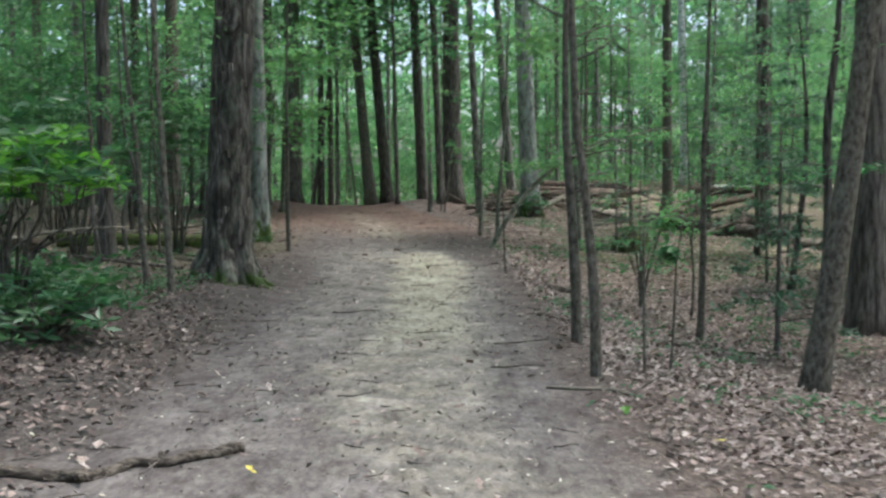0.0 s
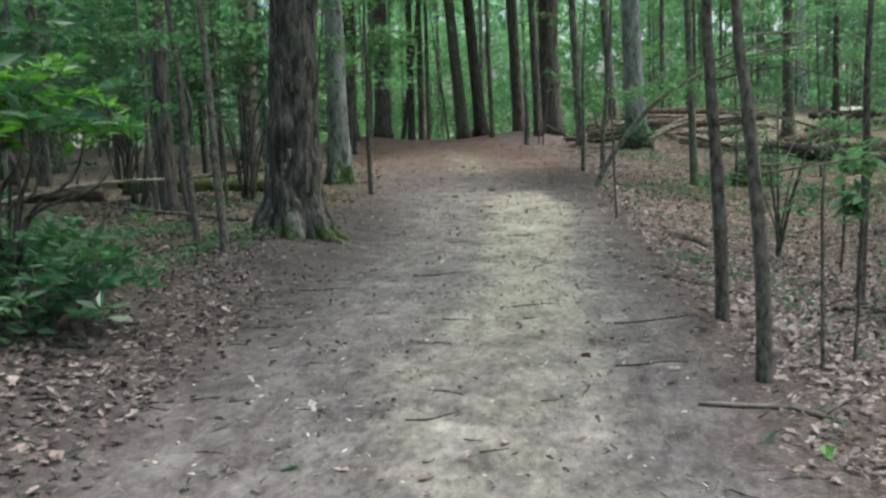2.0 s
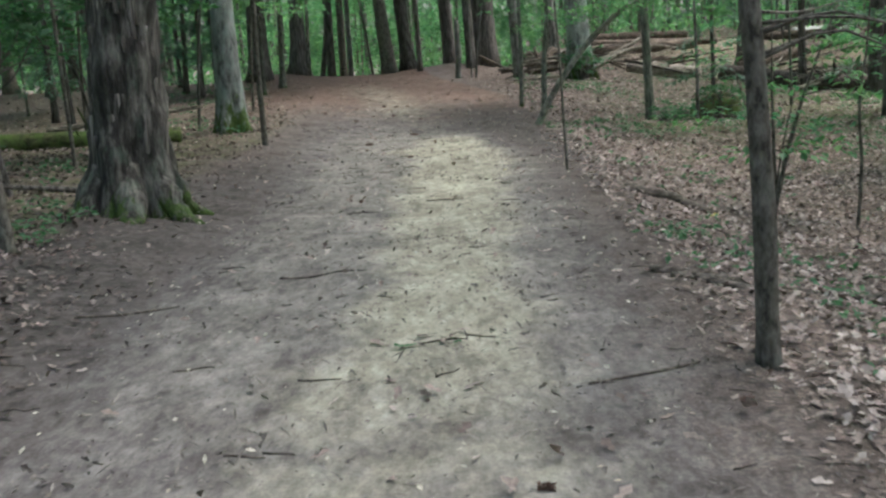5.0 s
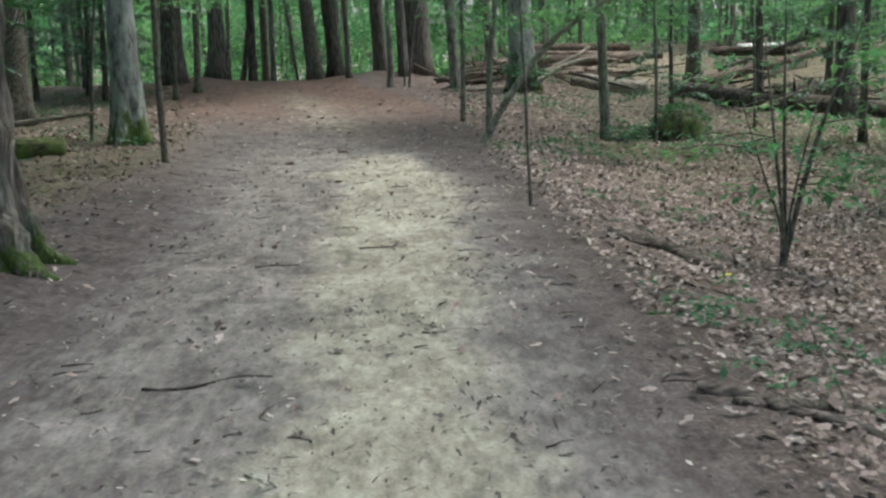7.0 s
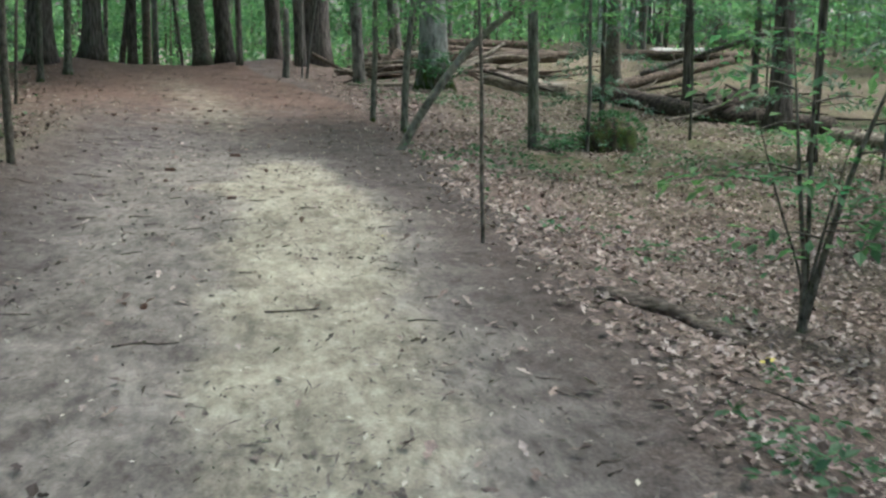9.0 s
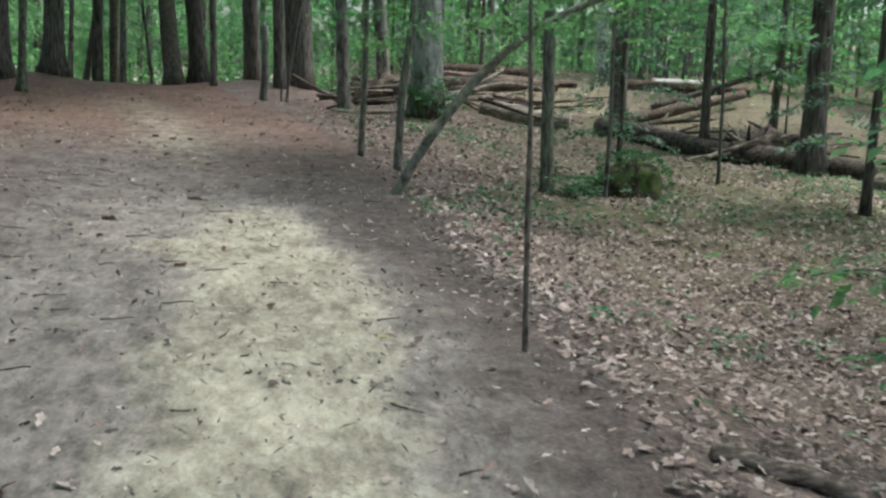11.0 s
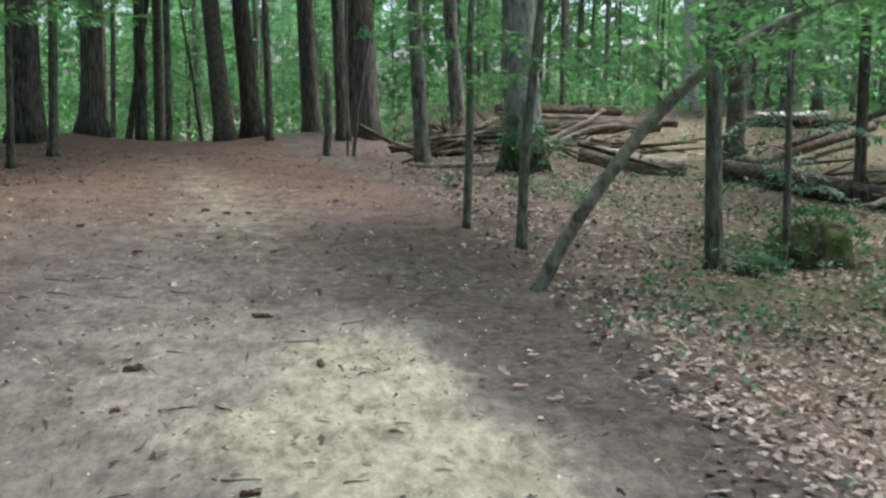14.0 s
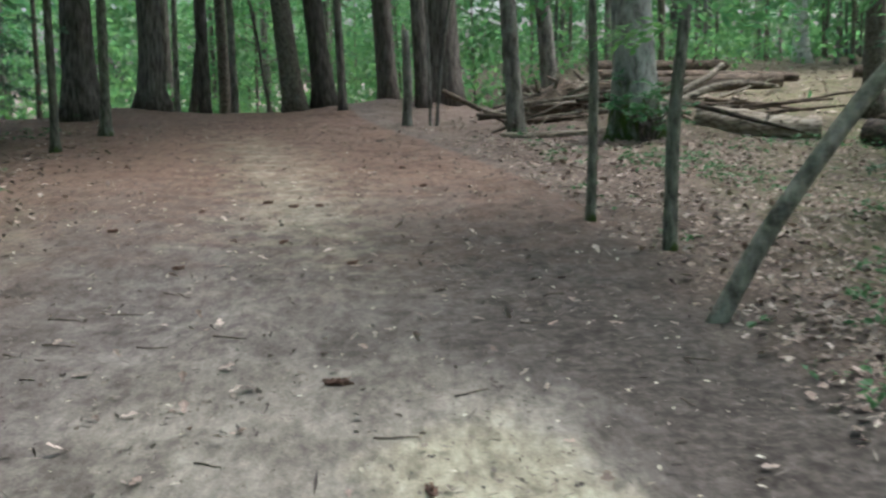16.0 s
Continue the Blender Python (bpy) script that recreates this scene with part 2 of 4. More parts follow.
M_CONE = dry_leaf_material("pine_cone_scales", (0.06, 0.034, 0.024), (0.15, 0.082, 0.058))
M_YELLOW = dry_leaf_material("fallen_yellow_leaf", (0.5, 0.42, 0.06), (0.6, 0.5, 0.12))
M_TWIG = bark("fallen_twig_bark", (0.08, 0.065, 0.052), (0.2, 0.165, 0.135), 0.3, 40, (0.2, 0.19, 0.16), 0.3, relief=0.006, lying=True)


# ---- shape of the ground ----
def lay(x, y):
    """Broad height of the ground: a level trail, a bank that falls away to one side, a low crest ahead."""
    z = np.interp(y, [-30, 0, 8, 15, 20, 24, 26, 30, 34, 38, 41, 46, 60, 120], [-.2, 0, .06, .06, .1, .17, .26, .44, .58, .7, .74, .35, -.8, -2])
    edge = np.interp(y, [0, 20, 25, 28, 33, 40], [1.2, 1.2, 1.6, 2.2, 3, 4])
    amount = np.interp(y, [-5, 5, 12, 21, 25, 30, 45], [.4, .6, 1, 1, .65, .75, .6])
    z = z + np.interp(x - edge, [0, 1.4, 2.4, 6, 30], [0, -.4, -.58, -.5, -.3]) * amount
    z = z + np.interp(-x, [2, 3.2, 6, 20], [0, .16, .2, .3]) * np.interp(y, [22, 32], [1, .1])
    z = z + np.interp(y, [31, 36, 42, 52, 80], [0, .3, .9, 2.2, 3.6]) * np.interp(x, [1.5, 5], [0, 1])
    return z + .26 * np.exp(-((x + 1.0) / 1.5) ** 2 - ((y - 40.3) / 1.8) ** 2) + .2 * np.exp(-((x + 6.2) / 1.2) ** 2 - ((y - 40) / 2) ** 2)


def trail(y):
    return np.interp(y, [-30, 0, 10, 17, 24, 30, 38, 60], [.2, -.1, -.35, -.55, -1.0, -2.1, -3.9, -9])


def rise(x, y):
    """Height of the ground with its small bumps."""
    off = abs(x - float(trail(y)))
    k = 0.016 + 0.045 * min(1.0, max(0.0, (off - 1.4) / 1.5))
    p = Vector((x, y, 0))
    dents = .011 * noise.noise(Vector((x * 5.5, y * 4.5, 3))) + .006 * noise.noise(Vector((x * 11, y * 9, 7)))
    return float(lay(x, y)) + dents + k * (noise.noise(p * 0.9) + 0.55 * noise.noise(p * 2.7)) + 0.006 * noise.noise(p * 5.0)


def link(name, verts, faces, material, parent=None, label="", smooth=True):
    me = bpy.data.meshes.new(name)
    me.from_pydata([tuple(map(float, v)) for v in verts], [], faces)
    me.materials.append(material)
    if smooth:
        me.shade_smooth()
    return share(name, me, parent, label)


def share(name, me, parent=None, label="", m=None):
    ob = new(name, me)
    ob.parent = parent
    if m is not None:
        ob.matrix_basis = m
    return tagged(ob, label)


def near_far(lo, hi, step, reach):
    grow = np.cumsum(step * 1.35 ** np.arange(1, 26))
    grow = grow[grow < reach]
    core = np.arange(lo, hi + step / 2, step)
    return np.concatenate([(lo - grow)[::-1], core, hi + grow])


def make_ground():
    xs, ys = near_far(-7.5, 9.5, 0.14, 900), near_far(-1.0, 43.0, 0.07, 900)
    xs = np.unique(np.round(np.concatenate([xs[(xs < -3.05) | (xs > 2.45)], np.arange(-3, 2.42, 0.07)]), 4))
    nx, ny = len(xs), len(ys)
    verts = [(x, y, rise(x, y) if abs(x) < 60 and -40 < y < 110 else float(lay(x, y))) for y in ys for x in xs]
    faces = [(j * nx + i, j * nx + i + 1, (j + 1) * nx + i + 1, (j + 1) * nx + i) for j in range(ny - 1) for i in range(nx - 1)]
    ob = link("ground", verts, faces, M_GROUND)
    X, Y = np.tile(xs, ny), np.repeat(ys, nx)
    T = trail(Y)
    right = np.interp(Y, [0, 12, 20, 26, 32, 40], [1.0, 1.25, 1.35, 1.9, 2.4, 2.6])
    left = np.interp(Y, [0, 8, 14, 20, 30, 40], [2.3, 2.2, 1.9, 1.9, 2.2, 2.0])
    d = np.where(X > T, (X - T) / right, (T - X) / left)
    dirt = np.clip(1.55 - d, 0, 1)
    # outline of the pale sand and the brighter light painted with it
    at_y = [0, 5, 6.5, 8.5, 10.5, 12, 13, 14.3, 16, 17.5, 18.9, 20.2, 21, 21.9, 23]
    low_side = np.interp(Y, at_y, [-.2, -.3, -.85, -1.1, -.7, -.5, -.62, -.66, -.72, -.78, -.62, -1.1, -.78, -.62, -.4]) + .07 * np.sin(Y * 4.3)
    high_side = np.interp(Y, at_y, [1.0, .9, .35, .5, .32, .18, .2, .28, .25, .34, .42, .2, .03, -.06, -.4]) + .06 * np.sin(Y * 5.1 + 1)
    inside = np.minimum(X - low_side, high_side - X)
    lit_sand = np.clip(.55 + inside / .5, 0, 1) * np.interp(Y, [-4, 5, 9.5, 11, 21.7, 22.5], [.36, .4, .48, .97, .97, 0])
    lit_sand = np.where(Y > 24, np.clip(1.1 - np.abs(X - T - .1) / 0.8 * .6, 0, 1) * np.interp(Y, [24, 27, 33, 37], [.15, .45, .4, .1]), lit_sand)
    trodden = np.clip(.5 + np.minimum(X - np.interp(Y, [0, 6, 12, 18, 22], [-1.7, -1.7, -1.75, -2.0, -2.1]), high_side + np.interp(Y, [12, 18, 20], [.5, .45, .15]) - X) / .8, 0, 1) * np.interp(Y, [-4, 9, 12, 22, 23.2, 25.5, 34, 37], [.28, .36, .85, .85, .4, .35, .25, 0])
    need = np.interp(Y, [22.5, 30, 40, 45], [0, .8, .85, .3]) * np.clip(1.7 - np.abs(X - T + .1) / 3.4, 0, 1) * np.where(X > T + 2.6, .25, 1)
    green = np.clip(np.interp(X, [1.6, 2.6, 7, 12], [0, .3, .45, .4]) * np.interp(Y, [12, 20, 25, 34], [.3, .75, 1.25, 1.0]), 0, 1)
    green = np.maximum(green, np.where(X < -3, .42, 0) * np.interp(Y, [6, 10, 20, 30], [.2, 1, 1, .6]))
    # dark humus edge, plus a shadow band and shaded left side painted in
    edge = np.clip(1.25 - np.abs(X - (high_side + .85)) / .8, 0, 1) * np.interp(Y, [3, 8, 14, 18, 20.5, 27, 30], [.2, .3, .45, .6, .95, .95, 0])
    shadow_band = np.clip(1 - np.abs(X + .5 - .25 * (26 - Y)) / 2.2, 0, 1) * np.interp(Y, [22.0, 23.2, 26, 28.5], [0, .85, .8, 0])
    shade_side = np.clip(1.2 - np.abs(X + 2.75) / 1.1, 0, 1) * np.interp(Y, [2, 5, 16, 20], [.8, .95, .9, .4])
    shade_humus = np.maximum(np.maximum(edge, shadow_band), shade_side)
    for name, a in (("shade_humus", shade_humus), ("dirt", dirt), ("trodden", trodden), ("lit_sand", lit_sand), ("needles", need), ("green", green)):
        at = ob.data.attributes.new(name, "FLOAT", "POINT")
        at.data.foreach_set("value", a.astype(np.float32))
    return tagged(ob, "trodden earth trail through brown leaf litter", "ground", kind="structure")


# ---- building blocks ----
def curve_through(points, count):
    """A smooth line of count points through the few given ones."""
    p = np.array(points, float)
    if len(p) == 2:
        return p[0] + np.linspace(0, 1, count)[:, None] * (p[1] - p[0])
    q = np.vstack([2 * p[0] - p[1], p, 2 * p[-1] - p[-2]])
    out = []
    for s in np.linspace(0, len(p) - 1 - 1e-9, count):
        i, t = int(s), s - int(s)
        a, b, c, d = q[i:i + 4]
        out.append(0.5 * (2 * b + (c - a) * t + (2 * a - 5 * b + 4 * c - d) * t * t + (3 * b - a - 3 * c + d) * t ** 3))
    return np.array(out)


def tube(points, radii, sides=10, count=14, rough=0.06, flare=0.0, flare_height=0.5, roots=5, seed=0.0, cap=True):
    """A tapering stem round a curved line, uneven, with an optional root flare at its foot."""
    line = curve_through(points, count)
    rad = np.interp(np.linspace(0, 1, count), np.linspace(0, 1, len(radii)), radii)
    tang = np.gradient(line, axis=0)
    tang /= np.linalg.norm(tang, axis=1)[:, None]
    ref = np.array([1.0, 0.0, 0.0]) if abs(tang[0][0]) < 0.8 else np.array([0.0, 1.0, 0.0])
    verts, faces = [], []
    for k in range(count):
        u = ref - tang[k] * ref.dot(tang[k])
        u /= np.linalg.norm(u)
        v = np.cross(tang[k], u)
        up = line[k][2] - line[0][2]
        for j in range(sides):
            a = 2 * math.pi * j / sides
            wob = noise.noise(Vector((math.cos(a) * 1.6 + seed, math.sin(a) * 1.6, k * 0.45 + seed * 3.1)))
            r = rad[k] * (1 + rough * 2 * wob)
            if flare:
                lobes = 1 + 0.55 * math.cos(roots * a + seed * 7) + 0.25 * math.cos((roots - 2) * a + seed)
                r += rad[0] * flare * max(0.15, lobes) * math.exp(-max(up, 0) / flare_height)
            verts.append(line[k] + r * (math.cos(a) * u + math.sin(a) * v))
    for k in range(count - 1):
        for j in range(sides):
            a, b = k * sides + j, k * sides + (j + 1) % sides
            faces.append((a, b, b + sides, a + sides))
    if cap:
        faces += [tuple(range(sides))[::-1], tuple(range((count - 1) * sides, count * sides))]
    return verts, faces


def merge(*pieces):
    verts, faces = [], []
    for v, f in pieces:
        o = len(verts)
        verts += list(v)
        faces += [tuple(i + o for i in q) for q in f]
    return verts, faces


def leaves(at, out, size, width=0.5, droop=0.25, r=rng, flat=0.5, lobes=False):
    """One folded leaf at each place, pointing about along out; flat: how nearly level the blades lie."""
    n = len(at)
    d = out + r.normal(0, 0.45, (n, 3))
    d[:, 2] -= droop
    d /= np.linalg.norm(d, axis=1)[:, None]
    up = r.normal(0, 1, (n, 3)) * (1 - flat) + np.array([0, 0, 1.0]) * flat
    side = np.cross(d, up)
    side /= np.linalg.norm(side, axis=1)[:, None] + 1e-6
    nor = np.cross(side, d)
    s = (size * r.uniform(0.65, 1.3, n))[:, None]
    w = s * width * 0.5
    if lobes:
        prof = [(0, 0), (.25, .6), (.4, .35), (.62, 1), (1, 0), (.66, -1), (.42, -.3), (.22, -.65)]
        curl = r.uniform(-.25, .5, n)[:, None]
        v = np.stack([at + d * s * a + side * w * b + nor * s * curl * (a * a * .6 + b * b * .35) for a, b in prof], 1).reshape(-1, 3)
        k = len(prof)
        return v, [tuple(range(i * k, i * k + k)) for i in range(n)]
    fold = r.uniform(0.05, 0.3, n)[:, None] * w
    v = np.stack([at, at + d * s * 0.45 + side * w + nor * fold, at + d * s - nor * fold, at + d * s * 0.45 - side * w + nor * fold], 1).reshape(-1, 3)
    f = [q for i in range(n) for q in ((4 * i, 4 * i + 1, 4 * i + 2), (4 * i, 4 * i + 2, 4 * i + 3))]
    return v, f


def mesh_of(name, geo, material, smooth=False):
    me = bpy.data.meshes.new(name)
    me.from_pydata([tuple(map(float, v)) for v in geo[0]], [], geo[1])
    me.materials.append(material)
    if smooth:
        me.shade_smooth()
    return me


def thing(name, x, y, label, category, group="", sink=0.0):
    e = new(name)
    e.location = (x, y, rise(x, y) - sink)
    return tagged(e, label, category, group)


# ---- crowns and boughs that several trees share ----
def crown_mesh(seed, radius, height, clumps, per, size, material, layered=0.0):
    r = np.random.default_rng(seed)
    at, out = [], []
    for _ in range(clumps):
        a, h = r.uniform(0, 2 * math.pi), r.uniform(0, 1)
        reach = radius * math.sqrt(r.uniform(0.05, 1)) * (0.45 + 0.55 * math.sin(math.pi * (0.2 + 0.75 * h)))
        c = np.array([math.cos(a) * reach, math.sin(a) * reach, h * height])
        spread = radius * r.uniform(0.13, 0.26)
        q = r.normal(0, 1, (per, 3)) * spread * np.array([1, 1, 0.55 - 0.42 * layered])
        at.append(c + q)
        out.append(q / (spread + 1e-6) * np.array([1, 1, 0.3]) + np.array([math.cos(a), math.sin(a), 0]) * 0.5)
    return mesh_of("crown", leaves(np.vstack(at), np.vstack(out), size, 0.6, 0.2, r, 0.35 + 0.5 * layered), material)


def bough_mesh(seed, length, radius, material, rise_to=0.5):
    r = np.random.default_rng(seed)
    pts = [(0, 0, 0), (length * .35, r.normal(0, .1), length * rise_to * .3), (length * .7, r.normal(0, .2), length * rise_to * .75), (length, r.normal(0, .25), length * rise_to)]
    main = tube(pts, [radius, radius * .7, radius * .4, radius * .12], 6, 9, 0.08, seed=seed)
    side = tube([pts[1], (length * .6, .35 * length * .5, length * rise_to * .65), (length * .8, .6 * length * .5, length * rise_to * 1.1)], [radius * .5, radius * .3, radius * .08], 5, 6, 0.08, seed=seed + 2)
    return mesh_of("limb", merge(main, side), material, True)


CROWNS = [crown_mesh(20 + i, 3.6, 8.5, 40, 44, 0.27, M_CANOPY) for i in range(4)]
LAYERED = [crown_mesh(40 + i, 2.1, 5.0, 40, 52, 0.21, M_MAPLE, 0.8) for i in range(4)]
BOUGHS = {m.name: [bough_mesh(60 + i, 2.6, 0.075, m) for i in range(2)] for m in (M_GREYDRY, M_DARK, M_BROWN, M_GREY, M_OAK, M_GREEN, M_WHITE)}


def tree(x, y, dia, lean, height, material, label, bend=0.0, flare=0.6, sides=16, crown="canopy", lean_y=0.0, count=26, crown_scale=1.0, seed=None, rough=0.05, group=""):
    """A standing tree: tapering trunk with root flare, limbs and a crown of leaves."""
    seed = x * 1.7 + y * 0.31 if seed is None else seed
    r = np.random.default_rng(int(abs(x) * 100 + y * 10))
    e = thing("tree", x, y, label, "tree", group)
    rad = dia / 2
    hs = (0, .15, .4, .7, 1)
    pts = [(lean * height * h * (1 - .25 * h) + bend * math.sin(h * 9), lean_y * height * h + bend * math.cos(h * 7) - bend, height * h - 0.12 * (h == 0)) for h in hs]
    link("trunk", *tube(pts, [rad, rad * .93, rad * .75, rad * .5, rad * .1], sides, count, rough, flare, 0.12 + dia * .75, 5, seed), material, e)
    line = curve_through(pts, 40)
    if crown:
        low = 0.52 if crown == "canopy" else 0.35
        for k in range(5):
            p = line[int((low + .09 * k) * 39)]
            s = (0.55 + dia) if crown == "canopy" else 0.35
            share("limb", BOUGHS[material.name][k % 2], e, "", Matrix.Translation(p) @ pose(0, 0, 0, 0, 0, 72 * 2 * k + r.uniform(0, 70)) @ Matrix.Scale(s, 4))
        p = line[int(low * 39)]
        size = crown_scale * (height / 17 if crown == "canopy" else height / 8)
        share("crown", (CROWNS if crown == "canopy" else LAYERED)[int(r.integers(4))], e, "", Matrix.Translation(p) @ pose(0, 0, 0, 0, 0, r.uniform(0, 360)) @ Matrix.Scale(size, 4))
    return e


def sapling(x, y, dia, points, material, label, twigs=6, foliage=0, seed=1, twig_length=0.7, low=0.3, aim=None):
    """A thin stem given by a few offsets from its foot, with side twigs and a few sprays of leaves."""
    r = np.random.default_rng(seed)
    e = thing("sapling", x, y, label, "sapling")
    rad = dia / 2
    pts = [(0, 0, -0.1)] + points
    link("stem", *tube(pts, [rad * 1.1, rad, rad * .85, rad * .65, rad * .25], 12, 28, 0.06, 0.25, 0.1, 4, seed), material, e)
    line = curve_through(pts, 60)
    for k in range(twigs):
        p = line[int(r.uniform(low, .97) * 59)]
        a, ln = r.uniform(0, 2 * math.pi), twig_length * r.uniform(.5, 1.3)
        a = a if aim is None else radians(aim) + r.normal(0, .5)
        d = np.array([math.cos(a), math.sin(a), 0])
        q = [p, p + d * ln * .45 + (0, 0, ln * r.uniform(-.02, .16)), p + d * ln + (r.normal(0, .06), r.normal(0, .06), ln * r.uniform(-.2, .25))]
        tw = link("twig", *tube(q, [rad * .2, rad * .13, rad * .04], 5, 7, 0.1, seed=k), material, e)
        if k < foliage:
            n = 70
            at = q[2] + r.normal(0, 1, (n, 3)) * (.3 * ln, .3 * ln, .05) - d * ln * .15
            tagged(link("leaf_spray", *leaves(at, np.tile(d, (n, 1)), 0.1, .6, .15, r, .85), M_MAPLE, tw, smooth=False), kind="stuff")
    return e


def hemlock(x, y, height, reach, seed, label, start=0.12):
    """A young shade hemlock: thin trunk, level boughs with flat needle sprays."""
    r = np.random.default_rng(seed)
    e = thing("hemlock_sapling", x, y, label, "sapling")
    link("trunk", *tube([(0, 0, -.1), (r.normal(0, .08), r.normal(0, .08), height * .5), (0, 0, height)], [.012 * height, .008 * height, .004], 8, 14, .06, .3, .1, seed=seed), M_DARK, e)
    for k in range(int(height * 5.5)):
        h = height * (start + (0.97 - start) * (k + r.uniform(0, 1)) / (height * 5.5))
        ln = reach * (1.05 - h / height) ** .7 * r.uniform(.6, 1.15) + .12
        a = 2.4 * k + r.uniform(-.4, .4)
        d = np.array([math.cos(a), math.sin(a), 0])
        s = np.array([-math.sin(a), math.cos(a), 0])
        end = np.array([0, 0, h]) + d * ln + (0, 0, -.16 * ln)
        mid = np.array([0, 0, h]) + d * ln * .5 + (0, 0, .06 * ln)
        bo = link("bough", *tube([(0, 0, h), mid, end], [.009, .006, .002], 4, 6, .05, seed=k, cap=False), M_DARK, e)
        n = int(85 * ln) + 14
        u = r.uniform(.2, 1.0, n)
        w = r.uniform(-1, 1, n) * ln * .33 * (1.15 - u)
        at = np.array([0, 0, h]) + d * (u * ln)[:, None] + s * w[:, None]
        at[:, 2] += np.interp(u, [0, .5, 1], [0, .06 * ln, -.16 * ln]) - np.abs(w) * .18 + r.normal(0, .012, n)
        tagged(link("needle_spray", *leaves(at, d * .8 + s * np.sign(w)[:, None] * .7, 0.12, .36, .12, r, .9), M_HEMLOCK, bo, smooth=False), kind="stuff")
    return e


def fallen(name, a, b, r0, r1, material, label, category, sag=0.0, lift=(0, 0), sides=12, rough=0.1, stubs=0, seed=3, wiggle=0.0, group=""):
    """A log or branch lying from a to b (plan), each end lifted above the ground."""
    r = np.random.default_rng(seed)
    e = new(name)
    mx, my = (a[0] + b[0]) / 2, (a[1] + b[1]) / 2
    za, zb = rise(*a) + r0 * .7 + lift[0], rise(*b) + r1 * .7 + lift[1]
    e.location = (mx, my, (za + zb) / 2)
    pts = []
    for t in (0, .25, .5, .75, 1):
        px, py = a[0] + (b[0] - a[0]) * t, a[1] + (b[1] - a[1]) * t
        z = za + (zb - za) * t - sag * math.sin(math.pi * t)
        if not lift[0] and not lift[1] and not sag:
            z = rise(px, py) + (r0 + (r1 - r0) * t) * .6
        w = wiggle * r.normal()
        pts.append((px - mx + w * (b[1] - a[1]), py - my - w * (b[0] - a[0]), z - e.location[2] + abs(w) * .1))
    link("bole" if r0 > .06 else "stick", *tube(pts, [r0, (r0 * .6 + r1 * .4), r1], sides, 22, rough, seed=seed), material, e)
    line = curve_through(pts, 40)
    for k in range(stubs):
        p = line[int(r.uniform(.15, .9) * 39)]
        ln = r.uniform(.15, .55)
        d = r.normal(0, 1, 3)
        d[2] = abs(d[2]) + .2
        d /= np.linalg.norm(d)
        link("branch_stub", *tube([p, p + d * ln * .6, p + d * ln + (0, 0, .03)], [r1 * .28, r1 * .2, r1 * .08], 6, 5, .1, seed=k), material, e)
    return tagged(e, label, category, group)


# ================= the place =================
make_ground()

# ---- trees beside the trail ----
oak = tree(-3.02, 14.75, 0.60, 0.045, 19, M_OAK, "large old oak with shaggy grey-brown bark and flared foot", flare=0.55, sides=48, count=80, rough=0.1, crown_scale=1.75)


def bark_plates(parent, lean, rad, count):
    """Long loose plates of bark that stand off an old trunk."""
    r = np.random.default_rng(5)
    shapes = []
    for k in range(5):
        ln, w = r.uniform(.35, .8), r.uniform(.05, .095)
        rows = []
        for i in range(7):
            u = i / 6
            half = w / 2 * (0.55 + .45 * math.sin(math.pi * min(1, .15 + u * .8))) * r.uniform(.8, 1.1)
            for s in (-1, 0, 1):
                rows.append((.018 * (1 - abs(s)) + .03 * (u - .5) ** 2 * r.uniform(.3, 2), s * half + r.normal(0, .004), (u - .5) * ln))
        back = [(p[0] - .03, p[1], p[2]) for p in rows]
        f = []
        for i in range(6):
            for s in range(2):
                q = (i * 3 + s, i * 3 + s + 1, i * 3 + s + 4, i * 3 + s + 3)
                f += [q, tuple(j + 21 for j in q[::-1])]
            f += [(i * 3, i * 3 + 3, i * 3 + 24, i * 3 + 21), (i * 3 + 5, i * 3 + 2, i * 3 + 23, i * 3 + 26)]
        f += [(0, 21, 22, 1), (1, 22, 23, 2), (20, 41, 40, 19), (19, 40, 39, 18)]
        shapes.append(mesh_of("bark_plate", (rows + back, f), M_PLATE, True))
    for k in range(count):
        h, a = .45 + 4.4 * r.uniform(0, 1) ** .9, r.uniform(-math.pi * 1.05, .05)
        q = rad * (1 - .034 * h) * .95 + .45 * rad * math.exp(-h / .45)
        m = pose(lean * h + q * math.cos(a), q * math.sin(a), h, 0, r.uniform(-2, 2) + math.degrees(math.atan(.045 * math.cos(a))), math.degrees(a))
        share("bark_plate", shapes[k % 5], next(c for c in parent.children if c.name.startswith("trunk")), "", m)


bark_plates(oak, 0.045, 0.30, 150)
ring = [(.13 + .02 * math.sin(2 * a), -.24 + .03 * math.cos(a), 3.55 + .15 * math.cos(a)) for a in np.linspace(0, 5.9, 9)]
ring = [(p[0] + .1 * math.sin(a), p[1], p[2]) for p, a in zip(ring, np.linspace(0, 5.9, 9))]
link("burl", *tube(ring, [.06, .075, .06, .07, .055], 10, 26, .25, seed=6), M_OAK, oak)
for k, (ra, rl, rr) in enumerate(((-75, .62, .15), (-25, .55, .13), (-125, .6, .14), (-170, .5, .12), (25, .5, .12), (90, .5, .12))):
    c, q = math.cos(radians(ra)), math.sin(radians(ra))
    link("root", *tube([(.24 * c, .24 * q, .42), (.38 * c, .38 * q, .16), (rl * .9 * c, rl * .9 * q, .0), (rl * 1.35 * c, rl * 1.35 * q, -.12)], [rr * .8, rr, rr * .75, rr * .4], 14, 14, .14, seed=k + 1), M_OAK, oak)
